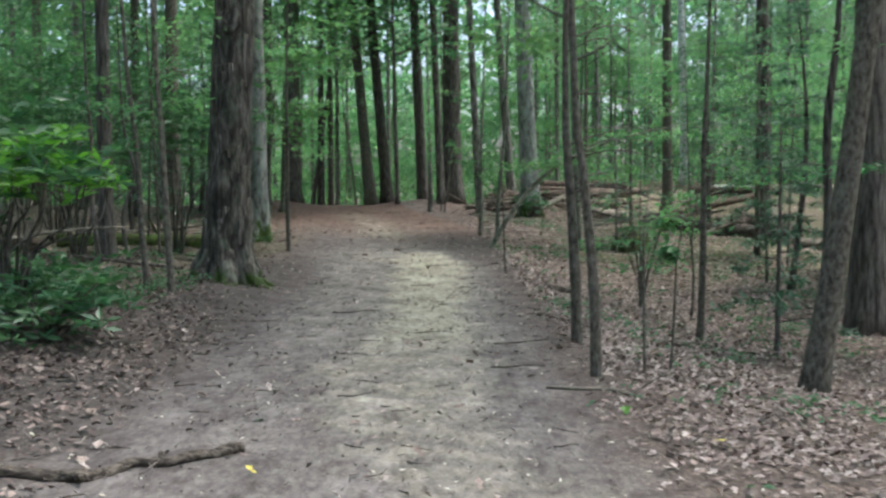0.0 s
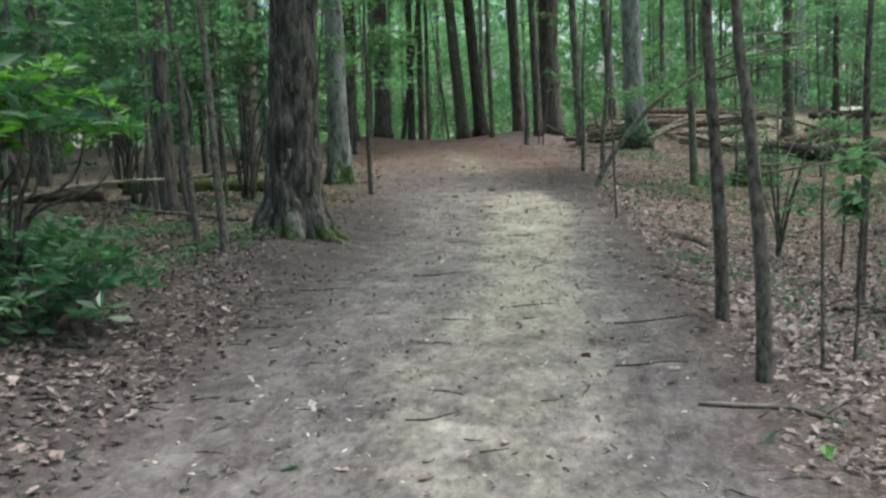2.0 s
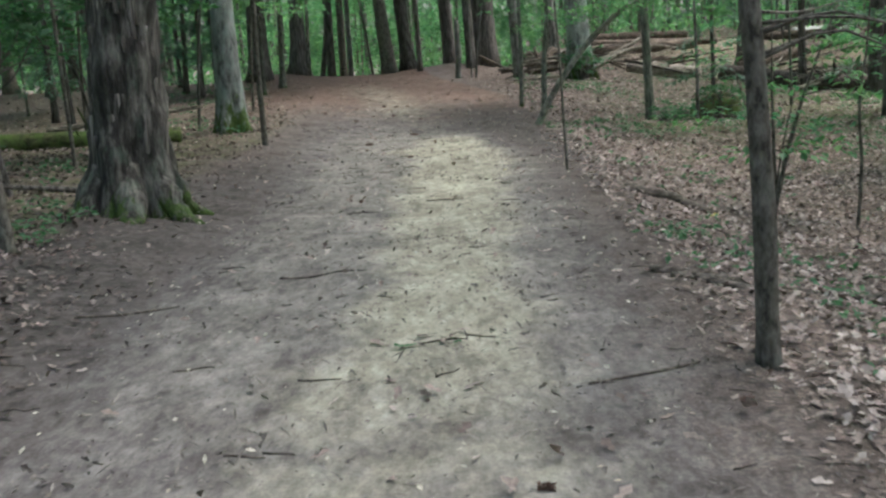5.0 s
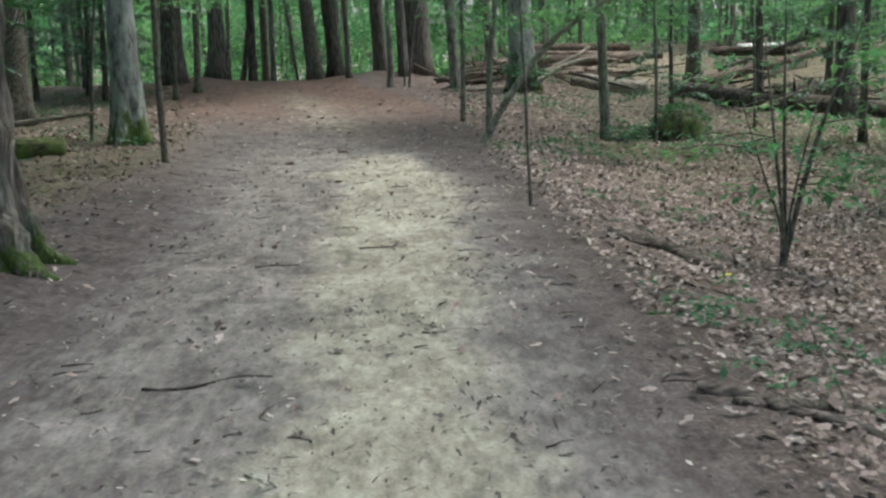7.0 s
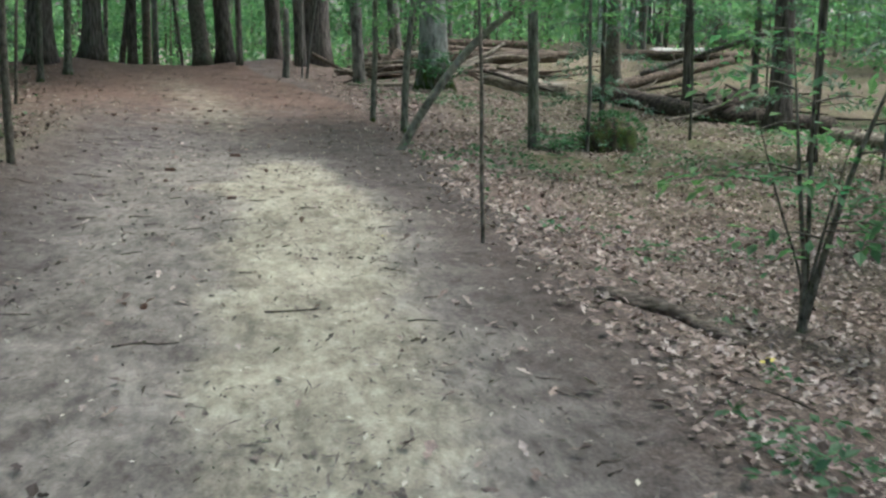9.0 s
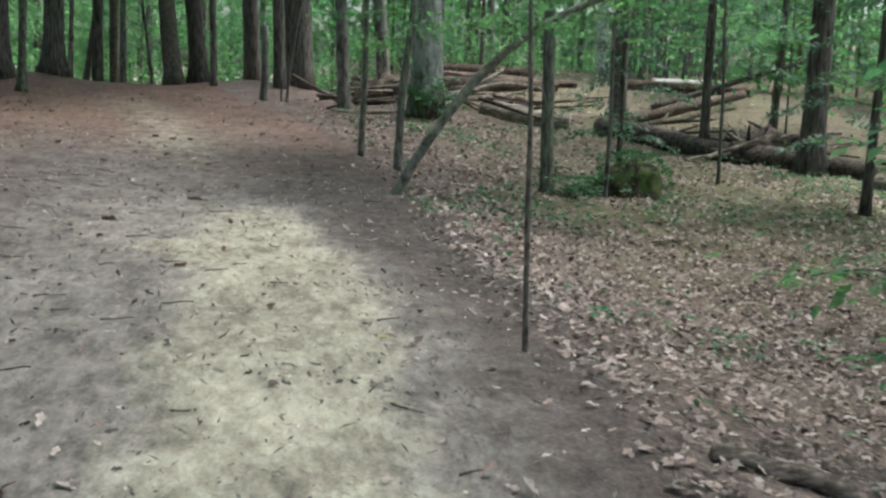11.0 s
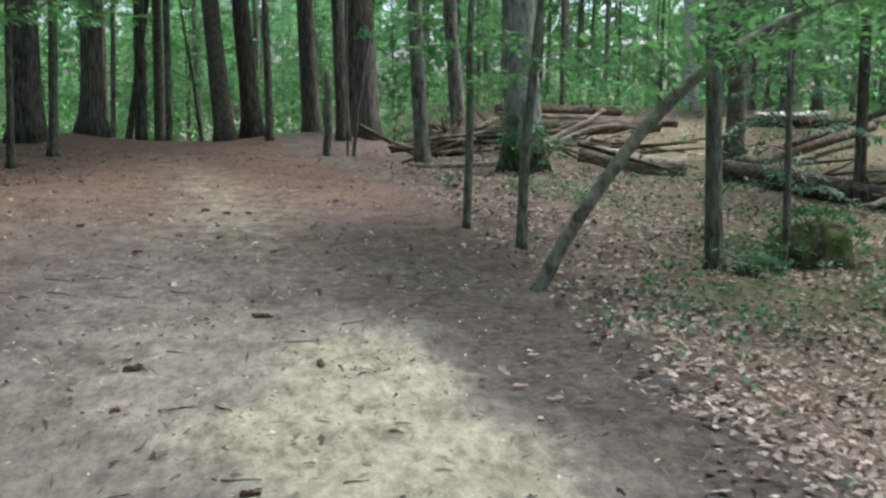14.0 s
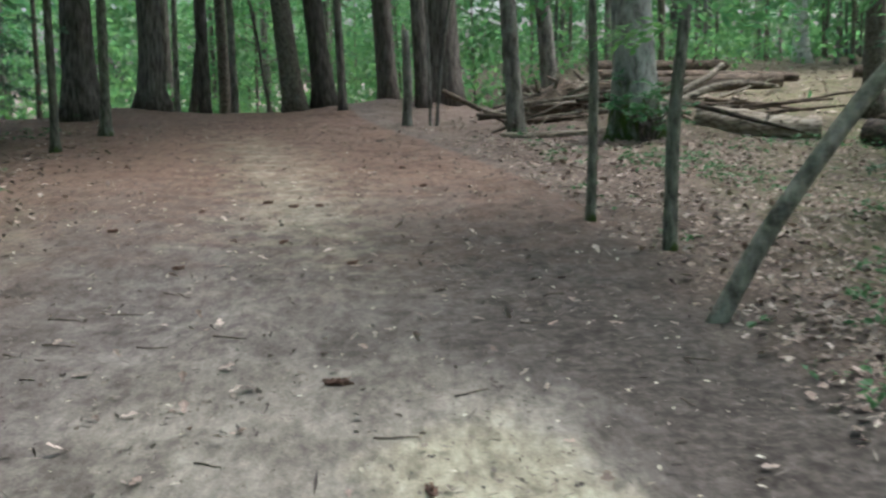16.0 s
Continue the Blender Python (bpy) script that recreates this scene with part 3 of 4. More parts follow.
tree(-3.95, 22.9, 0.40, -0.012, 20, M_GREY, "smooth pale grey tree with a mossy flared foot", flare=0.8, sides=28, count=44, crown_scale=1.6)
tree(2.69, 32.6, 0.56, -0.05, 21, M_GREY, "thick grey tree with cracked bark and a brushy foot", flare=0.5, sides=28, count=44, crown_scale=1.6)
tree(3.54, 10.14, 0.24, 0.135, 15, M_BROWN, "leaning grey-brown tree above dry leaves", flare=0.4, sides=18, bend=.03, crown_scale=1.7)
tree(5.75, 14.3, 0.50, -0.012, 20, M_DARK, "thick dark tree behind hemlock boughs", flare=0.4, crown_scale=1.7)
tree(8.8, 29.1, 0.40, -0.03, 19, M_DARK, "dark upright tree with a mossy foot beside a log")
tree(3.3, 25.7, 0.17, -0.05, 11, M_GREEN, "slim green-grey tree with a mossy foot", flare=0.5, crown_scale=1.3)
tree(1.2, 34.2, 0.26, -0.06, 17, M_GREYDRY, "straight grey-brown tree beside the trail", flare=0.25)
tree(2.6, 40.0, 0.34, -0.09, 19, M_GREYDRY, "grey-brown tree behind the brush pile", flare=0.2)
tree(7.6, 36.0, 0.36, -0.02, 18, M_BROWN, "brown upright tree behind fallen logs")
tree(10.9, 48.0, 0.40, -0.04, 20, M_WHITE, "pale-barked tree in the back woods")
tree(-5.47, 17.3, 0.25, -0.004, 15, M_DARK, "dark upright tree above evergreen shrubs")
tree(-12.2, 25.8, 0.70, -0.03, 21, M_DARK, "very thick dark trunk in shade")
tree(-11.7, 27.0, 0.40, -0.03, 19, M_GREYDRY, "grey trunk in shade")
tree(-5.35, 35.5, 0.17, 0.03, 12, M_GREEN, "slim pale green tree at the needle bed")
tree(-5.4, 33.0, 0.12, 0.02, 10, M_GREEN, "thin pale green tree at the needle bed", crown="layered")
tree(-6.6, 38.5, 0.6, 0.02, 21, M_DARK, "thick dark pine trunk on the crest", flare=.5)
tree(-5.65, 40.5, 0.50, 0.003, 22, M_DARK, "thick dark pine with flared foot on the crest", flare=.7)
tree(-5.16, 42.0, 0.18, 0.16, 13, M_DARK, "dark leaning stem behind the crest", flare=.2)
tree(-4.68, 41.0, 0.27, 0.0, 16, M_DARK, "dark trunk beyond the crest", flare=.2)
tree(-4.41, 42.0, 0.26, -0.003, 17, M_BROWN, "brown trunk beyond the crest", flare=.2)
tree(-4.05, 41.0, 0.17, -0.004, 14, M_GREYDRY, "pale thin trunk beyond the crest", flare=.15)
tree(-2.73, 40.5, 0.42, -0.1, 21, M_BROWN, "leaning pine trunk on the crest", flare=.55)
tree(-2.11, 41.0, 0.44, -0.095, 21, M_DARK, "dark leaning pine trunk on the crest mound", flare=.5)
tree(-1.65, 39.0, 0.17, -0.03, 13, M_DARK, "slim dark trunk on the crest mound", flare=.3)
tree(-0.77, 41.5, 0.43, -0.05, 21, M_DARK, "dark pine trunk behind the crest mound", flare=.3)
tree(-0.05, 39.5, 0.30, -0.05, 19, M_DARK, "dark trunk joined to a thicker pine", flare=.3)
tree(0.38, 40.7, 0.74, -0.015, 23, M_DARK, "very thick dark pine on the crest", flare=.35, sides=26)


# ---- thin stems beside the trail ----
sapling(1.27, 9.98, .098, [(-.04, 0, .9), (-.10, 0, 1.7), (-.13, .02, 2.6), (-.1, .1, 6.0)], M_BROWN, "slender brown sapling with dead side twigs", 14, 0, 11, 1.0, .36, 20)
sapling(1.18, 8.09, .082, [(-.03, 0, .7), (-.11, 0, 1.5), (-.19, 0, 2.3), (-.3, .05, 5.5)], M_BROWN, "slender knotty sapling with bare side twigs", 14, 0, 12, 1.0, .36, 30)
sapling(3.35, 13.8, .085, [(.03, 0, 1.2), (.02, 0, 2.4), (.05, 0, 3.4), (.1, 0, 6)], M_BROWN, "thin upright sapling in leaf litter", 8, 5, 13, .9, .3)
sapling(4.99, 13.9, .13, [(.05, 0, 1.4), (.04, .1, 2.8), (.12, 0, 4.2), (.2, 0, 7)], M_DARK, "thin dark sapling beside a thick trunk", 8, 3, 14, .9, .3)
sapling(1.71, 8.94, .026, [(-.01, 0, .5), (-.02, 0, 1.1), (.02, 0, 1.6)], M_BROWN, "whip-thin bare stem in dry leaves", 3, 1, 15, .3, .4)
sapling(2.0, 9.3, .022, [(.03, 0, .5), (.05, 0, 1.0), (.12, 0, 1.4)], M_BROWN, "whip-thin forked stem in dry leaves", 4, 1, 16, .3, .3)
sapling(-3.24, 12.7, .085, [(-.06, 0, .9), (-.1, 0, 1.8), (-.17, 0, 3.0), (-.3, 0, 6)], M_BROWN, "thin leaning sapling in low greenery", 8, 2, 17, .8, .35)
sapling(-3.61, 13.0, .075, [(-.08, 0, .9), (-.12, 0, 1.8), (-.24, 0, 3.0), (-.4, 0, 6)], M_BROWN, "thin crooked sapling in low greenery", 8, 2, 18, .8, .35)
sapling(-5.46, 16.9, .075, [(-.1, 0, 1), (-.1, 0, 2), (-.17, 0, 3), (-.2, 0, 5.5)], M_DARK, "thin dark crooked stem near a mossy log", 6, 2, 19, .8, .4)
sapling(-4.75, 16.2, .06, [(-.12, 0, .8), (.06, 0, 1.5), (-.1, 0, 2.3), (-.16, 0, 4)], M_DARK, "thin dark bent stem near a mossy log", 6, 2, 20, .8, .4)
sapling(-3.02, 20.8, .078, [(-.02, 0, 1), (-.01, 0, 2), (-.02, 0, 3.2), (.05, 0, 6)], M_BROWN, "thin straight sapling at the trail edge", 7, 5, 21, .9, .35)
sapling(0.92, 26.55, .08, [(.03, 0, 1), (.02, 0, 2), (.08, 0, 3.5), (.15, 0, 7)], M_GREEN, "slim green-grey sapling at the trail edge", 8, 5, 22, .9, .4)
sapling(1.3, 25.45, .098, [(.02, 0, .9), (.1, 0, 1.8), (.19, 0, 3.2), (.3, 0, 7)], M_GREEN, "slim lichened sapling with a knot", 8, 5, 23, .9, .4)
sapling(1.03, 17.37, .03, [(-.03, 0, .6), (-.05, 0, 1.2), (-.09, 0, 1.9), (-.12, 0, 3.2)], M_BROWN, "thin straight stick-like sapling at the trail edge", 4, 0, 24, .5, .5)
sapling(-0.06, 36.0, .05, [(0, 0, 1), (-.02, 0, 2), (0, 0, 3), (.05, 0, 5)], M_GREYDRY, "pale whip-thin stem on the needle bed", 4, 2, 25, .5, .5)
sapling(0.05, 36.2, .055, [(.1, 0, 1), (.26, 0, 2), (.4, 0, 3), (.6, 0, 5)], M_GREYDRY, "pale slanting thin stem on the needle bed", 4, 2, 26, .5, .5)
sapling(-3.31, 41.0, .08, [(-.13, 0, 1), (-.27, 0, 2), (-.42, 0, 3), (-.7, 0, 6)], M_DARK, "thin slanting stem on the crest", 4, 3, 27, .6, .5)
sapling(4.29, 26.3, .06, [(0, 0, 1), (-.04, 0, 2), (-.06, 0, 3), (-.1, 0, 5)], M_GREYDRY, "pale thin stem growing from a mossy mound", 6, 4, 28, .7, .4)
sapling(3.75, 16.0, .035, [(.03, 0, .6), (.0, 0, 1.2), (.06, 0, 1.8), (.1, 0, 2.6)], M_BROWN, "thin wavy stem beside a shrub", 5, 3, 29, .5, .4)

# the bowed stem that leans across the bank
bowed = sapling(1.01, 23.5, .102, [(.26, 0, .40), (.58, 0, .88), (.95, .03, 1.34), (1.42, .05, 1.75), (1.93, .1, 2.05), (2.51, .1, 2.29), (3.2, .1, 2.5), (4.2, .1, 2.72)], M_POLE, "bowed grey-green stem leaning far over", 9, 9, 30, 1.0, .6)


for k, (bx, by, bz, bl) in enumerate(((.75, -.2, 1.78, .5), (1.15, .15, 1.9, .6), (1.5, -.25, 1.82, .6), (1.95, .2, 1.95, .6), (2.4, -.1, 2.2, .5), (2.9, .25, 2.45, .6))):
    r = np.random.default_rng(500 + k)
    top = np.array([bx, by, bz])
    tw = link("twig", *tube([(bx + .35, 0, np.interp(bx + .35, [.58, .95, 1.42, 1.93, 2.51, 3.2], [.88, 1.34, 1.75, 2.05, 2.29, 2.5])), top * (1, .6, 1) + (.1, 0, 0), top], [.009, .006, .002], 5, 7, .1, seed=k), M_POLE, bowed)
    at = top + r.normal(0, 1, (80, 3)) * (bl * .5, bl * .45, .04)
    tagged(link("leaf_spray", *leaves(at, r.normal(0, .6, (80, 3)) * (1, 1, .2), .1, .62, .12, r, .9), M_MAPLE, tw, smooth=False), kind="stuff")

# slender leafy saplings back from the trail
for k, (sx, sy, sl) in enumerate(((7.8, 18.4, .05), (6.3, 20.6, -.06), (8.4, 21.8, .04), (7.6, 23.4, .02), (5.2, 12.0, .05), (6.4, 27.4, -.04), (-4.9, 18.4, -.04), (-5.9, 13.4, .05), (-4.5, 27.2, .06), (-4.7, 23.6, .1), (-6.2, 22.4, .03))):
    sapling(sx, sy, .05, [(sl, 0, 1.2), (sl * 2.5, .05, 2.4), (sl * 4, 0, 3.6), (sl * 6, .1, 5.2)], (M_BROWN, M_GREEN)[k % 2], "slender young tree with level sprays of leaves", 13, 13, 700 + k, 1.1, .38)


def dead_snag(x, y, dia, height):
    e = thing("dead_snag", x, y, "short broken dead stem standing upright", "dead stem")
    v, f = tube([(0, 0, -.1), (.02, 0, height * .5), (0, 0, height)], [dia / 2, dia * .47, dia * .4], 12, 14, .1, .2, .15, seed=4)
    link("stem", v, f, M_GREYDRY, e)
    link("splinter", *tube([(-.02, 0, height - .05), (-.03, 0, height + .12)], [dia * .3, dia * .04], 6, 4, .2, seed=2), M_DEAD, e)


dead_snag(-0.44, 36.4, .17, 1.62)


def leafy_shrub(x, y):
    """A many-stemmed maple shrub with level leaf sprays."""
    r = np.random.default_rng(77)
    e = thing("shrub", x, y, "many-stemmed shrub with level sprays of leaves", "shrub")
    for dx, dy, h, rad in ((-.18, .05, 1.9, .021), (.02, .15, 2.3, .02), (.62, -.05, 2.1, .027), (.22, -.1, 1.4, .013), (-.35, .2, 1.5, .011)):
        top = np.array([dx, dy, h])
        pts = [(0, 0, -.08), (dx * .1 + .02, dy * .1, .35), (dx * .45, dy * .5, h * .55), top]
        link("stem", *tube(pts, [rad * 1.2, rad, rad * .7, rad * .25], 8, 16, .1, .2, .1, seed=h), M_BROWN, e)
        line = curve_through(pts, 30)
        for k in range(3):
            p = line[int(r.uniform(.6, 1) * 29)]
            a, ln = r.uniform(0, 2 * math.pi), r.uniform(.35, .75)
            d = np.array([math.cos(a), math.sin(a), 0])
            tw = link("twig", *tube([p, p + d * ln * .5 + (0, 0, .05), p + d * ln], [.008, .005, .002], 4, 6, .05, cap=False), M_BROWN, e)
            n = 30
            at = p + d * ln * .75 + r.normal(0, 1, (n, 3)) * (.24, .24, .03)
            tagged(link("leaf_spray", *leaves(at, np.tile(d, (n, 1)), .1, .65, .12, r, .9), M_MAPLE, tw, smooth=False), kind="stuff")


leafy_shrub(3.08, 16.58)
for hx, hy, hh, hr, hs in ((3.97, 12.56, 3.0, .75, 1), (6.4, 19.5, 5.5, 1.5, 3), (4.9, 27.6, 4.2, 1.3, 4), (7.4, 25.0, 6.0, 1.6, 5), (9.5, 22.0, 7.0, 1.8, 6), (6.3, 12.0, 4.0, 1.0, 8), (6.6, 16.6, 5.0, 1.3, 11), (-9.5, 19.5, 6.0, 1.8, 15), (-8.5, 27.0, 6.5, 1.8, 16), (-11, 23.5, 7.0, 2.0, 17), (-7.4, 36.3, 5.0, 1.5, 18), (-8.6, 33.0, 6.0, 1.7, 19), (-9.2, 39.0, 6.5, 1.8, 20), (-7.6, 29.5, 5.0, 1.4, 21), (-7.0, 24.0, 5.0, 1.4, 10), (-6.9, 32.6, 6.0, 1.5, 23), (-7.9, 34.8, 7.0, 1.8, 24)):
    hemlock(hx, hy, hh, hr, hs, "young hemlock with flat dark green sprays")


hemlock(7.85, 31.5, 8.5, 2.1, 22, "slim dark hemlock with drooping sprays beside a fallen trunk", .2)
hemlock(10.2, 33.5, 8.0, 2.2, 25, "dark hemlock behind a rotten trunk", .2)


def broadleaf_shrub(x, y, height, spread, stems, seed, material, sprig, label, leaf=.14, lift=.35, whorls=5, tops=()):
    """An evergreen shrub: crooked stems that end in whorls of long leaves."""
    r = np.random.default_rng(seed)
    e = thing("shrub", x, y, label, "shrub")
    for k in range(stems):
        a = 2.4 * k + r.uniform(-.5, .5)
        reach, h = spread * r.uniform(.25, 1), height * r.uniform(lift, 1)
        d = np.array([math.cos(a), math.sin(a), 0])
        top = d * reach + (0, 0, h)
        if k < len(tops):
            top = np.array(tops[k]) - np.array(e.location)
            h, reach = top[2], math.hypot(top[0], top[1])
            d = np.array([top[0] / reach, top[1] / reach, 0])
        pts = [d * .08 - (0, 0, .06), d * reach * .3 + (r.normal(0, .06), r.normal(0, .06), h * .5), d * reach * .7 + (r.normal(0, .08), r.normal(0, .08), h * .7), top]
        st = link("stem", *tube(pts, [.018, .015, .01, .005], 6, 12, .12, seed=k), M_DARK, e)
        at, out = [], []
        for c in range(whorls):
            base = top + r.normal(0, 1, 3) * (.16, .16, .1) * (1 + .14 * (whorls - 5))
            n = 9
            b = np.linspace(0, 2 * math.pi, n, endpoint=False) + r.uniform(0, 1)
            o = np.stack([np.cos(b), np.sin(b), np.full(n, .25)], 1)
            at.append(base + o * .02), out.append(o * 1.6)
        tagged(link("leaf_whorl", *leaves(np.vstack(at), np.vstack(out), leaf, .36, .1, r, .6), sprig if (k < len(tops) if tops else k % 3 == 0) else material, st, smooth=False), kind="stuff")


broadleaf_shrub(-3.75, 9.1, 2.0, 1.0, 16, 31, M_RHODO, M_SPRIG, "straggly evergreen shrub with fresh yellow-green leaf whorls", .17, .5, 6, ((-3.45, 9.0, 1.86), (-3.3, 8.9, 1.74), (-2.9, 9.2, 1.6), (-3.55, 8.8, 1.55), (-3.6, 9.1, 1.72)))
broadleaf_shrub(-3.35, 8.8, .55, .75, 22, 32, M_RHODO, M_HERB, "low dark green evergreen shrub at the trail edge", .13)
broadleaf_shrub(-4.1, 10.0, .6, .8, 20, 37, M_RHODO, M_HERB, "low green evergreen shrub among dry leaves", .13)
broadleaf_shrub(-6.4, 18.6, 3.2, 1.4, 13, 33, M_RHODO, M_RHODO, "tall dark evergreen shrub in deep shade", .16, .45, 14)
broadleaf_shrub(-4.9, 19.6, 3.0, 1.2, 12, 34, M_RHODO, M_RHODO, "tall dark evergreen shrub behind the oak", .16, .5, 14)
broadleaf_shrub(-8.6, 17.5, 3.2, 1.5, 13, 35, M_RHODO, M_RHODO, "wide dark evergreen shrub in shade", .16, .35, 14)
broadleaf_shrub(-8.2, 22.5, 3.6, 1.8, 14, 36, M_RHODO, M_RHODO, "wide evergreen thicket in deep shade", .17, .25, 16)

broadleaf_shrub(2.72, 32.1, .65, .5, 16, 41, M_HERB, M_HERB, "brushy green sprouts round a tree foot", .1)
broadleaf_shrub(3.55, 25.45, .28, .5, 12, 43, M_HERB, M_HERB, "low green sprouts at a mossy tree foot", .08)

# ---- fallen wood ----
fallen("fallen_log", (-7.6, 21.0), (-4.4, 21.4), .17, .13, M_MOSSLOG, "fallen log covered in green moss", "log", stubs=3, seed=2)
fallen("fallen_log", (-10.0, 19.0), (-7.4, 19.6), .17, .15, M_ROT, "dark rotten log in shade", "log", stubs=2, seed=4)
fallen("fallen_log", (4.2, 35.0), (6.0, 34.3), .23, .2, M_TAN, "barkless tan log lying in light", "log", stubs=4, seed=5, rough=.16, sides=18)
fallen("fallen_log", (2.3, 37.1), (6.6, 37.8), .17, .15, M_ROT, "reddish brown fallen trunk in the brush pile", "log", lift=(.25, .35), stubs=4, seed=6)
fallen("fallen_log", (3.3, 39.0), (7.6, 39.6), .12, .10, M_ROT, "thin brown log lying across others", "log", lift=(.3, .2), stubs=2, seed=7)
fallen("fallen_branch", (3.0, 33.9), (4.7, 34.9), .08, .04, M_DEAD, "grey bare branch slanting over the pile", "branch", wiggle=.03, lift=(.05, 1.0), seed=8)
fallen("fallen_branch", (3.1, 33.4), (5.4, 34.6), .065, .03, M_DEAD, "long curved bare branch", "branch", lift=(.1, .75), sag=-.25, seed=9, stubs=3)
fallen("fallen_branch", (.9, 33.6), (2.6, 33.2), .05, .06, M_DEAD, "pale bare branch on the ground", "branch", seed=10, wiggle=.02, stubs=2)
fallen("fallen_branch", (0.2, 36.6), (1.3, 35.8), .05, .03, M_ROT, "dark slanting dead branch", "branch", lift=(.5, 0), seed=11, stubs=3)
fallen("fallen_branch", (1.2, 35.7), (3.0, 37.0), .08, .05, M_DEAD, "grey branch in the brush pile", "branch", lift=(.0, .5), seed=12, stubs=4)
fallen("fallen_branch", (1.6, 37.2), (3.4, 35.6), .07, .04, M_ROT, "brown branch in the brush pile", "branch", lift=(.45, .1), seed=13, stubs=4)
fallen("fallen_log", (6.5, 33.7), (9.5, 28.4), .24, .2, M_DARKROT, "long dark rotten trunk on the ground", "log", stubs=6, seed=14)
fallen("fallen_log", (7.1, 34.5), (11.6, 38.2), .16, .12, M_ROT, "slanting brown trunk lying behind another log", "log", lift=(.05, .3), stubs=4, seed=15)
fallen("fallen_log", (8.85, 27.2), (10.6, 25.0), .15, .14, M_DEAD, "grey log beside a tree", "log", stubs=2, seed=16)
fallen("fallen_log", (11.0, 43.1), (13.5, 44.2), .12, .1, M_WHITE, "bleached white fallen birch", "log", lift=(.05, .05), seed=17)
fallen("fallen_branch", (7.5, 33.5), (12.0, 34.5), .06, .04, M_DARK, "thin dark pole slanting above logs", "branch", lift=(.6, 1.8), seed=18)
fallen("fallen_log", (9.4, 41.0), (12.8, 40.2), .17, .14, M_ROT, "brown log in the back woods", "log", lift=(.0, .1), stubs=4, seed=19)
fallen("fallen_log", (4.0, 43.2), (7.6, 44.4), .16, .14, M_ROT, "fallen trunk in the back woods", "log", lift=(.1, .1), stubs=4, seed=20)


def gnarled_branch():
    """A crooked weathered branch half sunk in the earth, knobbed at its broken end."""
    e = thing("fallen_branch", -1.7, 5.45, "gnarled half-buried grey branch on the trail", "branch")
    plan = ((-2.45, 5.12), (-2.2, 5.24), (-1.95, 5.25), (-1.82, 5.23), (-1.72, 5.36), (-1.62, 5.5), (-1.48, 5.53), (-1.36, 5.6), (-1.24, 5.76), (-1.12, 5.86))
    wide = (.018, .026, .034, .036, .028, .03, .031, .026, .036, .03)
    pts = [(x + 1.7, y - 5.45, rise(x, y) - e.location[2] + w * .45 + .012 * (k % 2)) for k, ((x, y), w) in enumerate(zip(plan, wide))]
    link("stick", *tube(pts, wide, 14, 60, .32, seed=3.3), M_TWIG, e)
    for k, (at, to) in enumerate(((3, (.05, -.1, .03)), (6, (-.03, .1, .035)), (8, (.09, -.02, .02)))):
        p = np.array(pts[at])
        link("branch_stub", *tube([p, p + np.array(to) * .6, p + np.array(to)], [.024, .02, .012], 8, 6, .25, seed=k), M_TWIG, e)


gnarled_branch()
fallen("fallen_branch", (.74, 7.56), (1.42, 7.48), .011, .017, M_DEAD, "crooked branch at the trail edge", "branch", wiggle=.06, seed=22, rough=.2, stubs=2)
fallen("fallen_branch", (1.07, 11.95), (1.78, 11.65), .026, .024, M_TWIG, "grey branch on dry leaves", "branch", wiggle=.03, seed=23, rough=.15)
fallen("fallen_branch", (1.50, 16.1), (2.3, 15.7), .05, .035, M_TWIG, "broken branch on dry leaves", "branch", wiggle=.05, seed=24, rough=.18)
fallen("fallen_branch", (1.17, 11.78), (3.3, 12.85), .022, .03, M_DEAD, "long thin branch on dry leaves", "branch", wiggle=.015, seed=25, stubs=2)
fallen("fallen_branch", (-5.3, 15.2), (-3.9, 15.8), .02, .03, M_DARK, "thin dark branch in greenery", "branch", lift=(.25, .02), seed=26, stubs=2)
fallen("fallen_branch", (-5.2, 10.6), (-3.3, 11.2), .03, .012, M_DEAD, "bleached bare branch above the shrub", "branch", lift=(.45, .85), sag=-.1, seed=27, stubs=5)
fallen("fallen_branch", (-7.0, 22.8), (-4.6, 23.6), .05, .03, M_DEAD, "pale broken branch behind the mossy log", "branch", lift=(.1, .4), seed=28, stubs=3)


for k in range(46):
    bx, by = .7 + 4.6 * rng.uniform(), 34.2 + 3.2 * rng.uniform()
    ba, bl = rng.normal(0, .55), rng.uniform(.7, 2.2)
    fallen("fallen_branch", (bx, by), (bx + bl * math.cos(ba), by + bl * math.sin(ba)), rng.uniform(.02, .05), rng.uniform(.01, .02), (M_DEAD, M_ROT, M_DARKROT, M_TWIG)[k % 4], "bare dead branch in a brush pile", "branch", wiggle=.05, lift=(rng.uniform(.0, .35), rng.uniform(.0, .6)), seed=60 + k, stubs=2, sides=7, group="brush pile")
for k in range(20):
    bx, by = 6.4 + 3.6 * rng.uniform(), 29.8 + 4.2 * rng.uniform()
    ba, bl = rng.normal(0, .6), rng.uniform(.7, 2.0)
    fallen("fallen_branch", (bx, by), (bx + bl * math.cos(ba), by + bl * math.sin(ba)), rng.uniform(.02, .05), rng.uniform(.01, .02), (M_DEAD, M_ROT, M_DARKROT)[k % 3], "bare dead branch beside a rotten trunk", "branch", wiggle=.06, lift=(rng.uniform(.0, .2), rng.uniform(.0, .5)), seed=90 + k, stubs=3, sides=7, group="brush by the trunk")


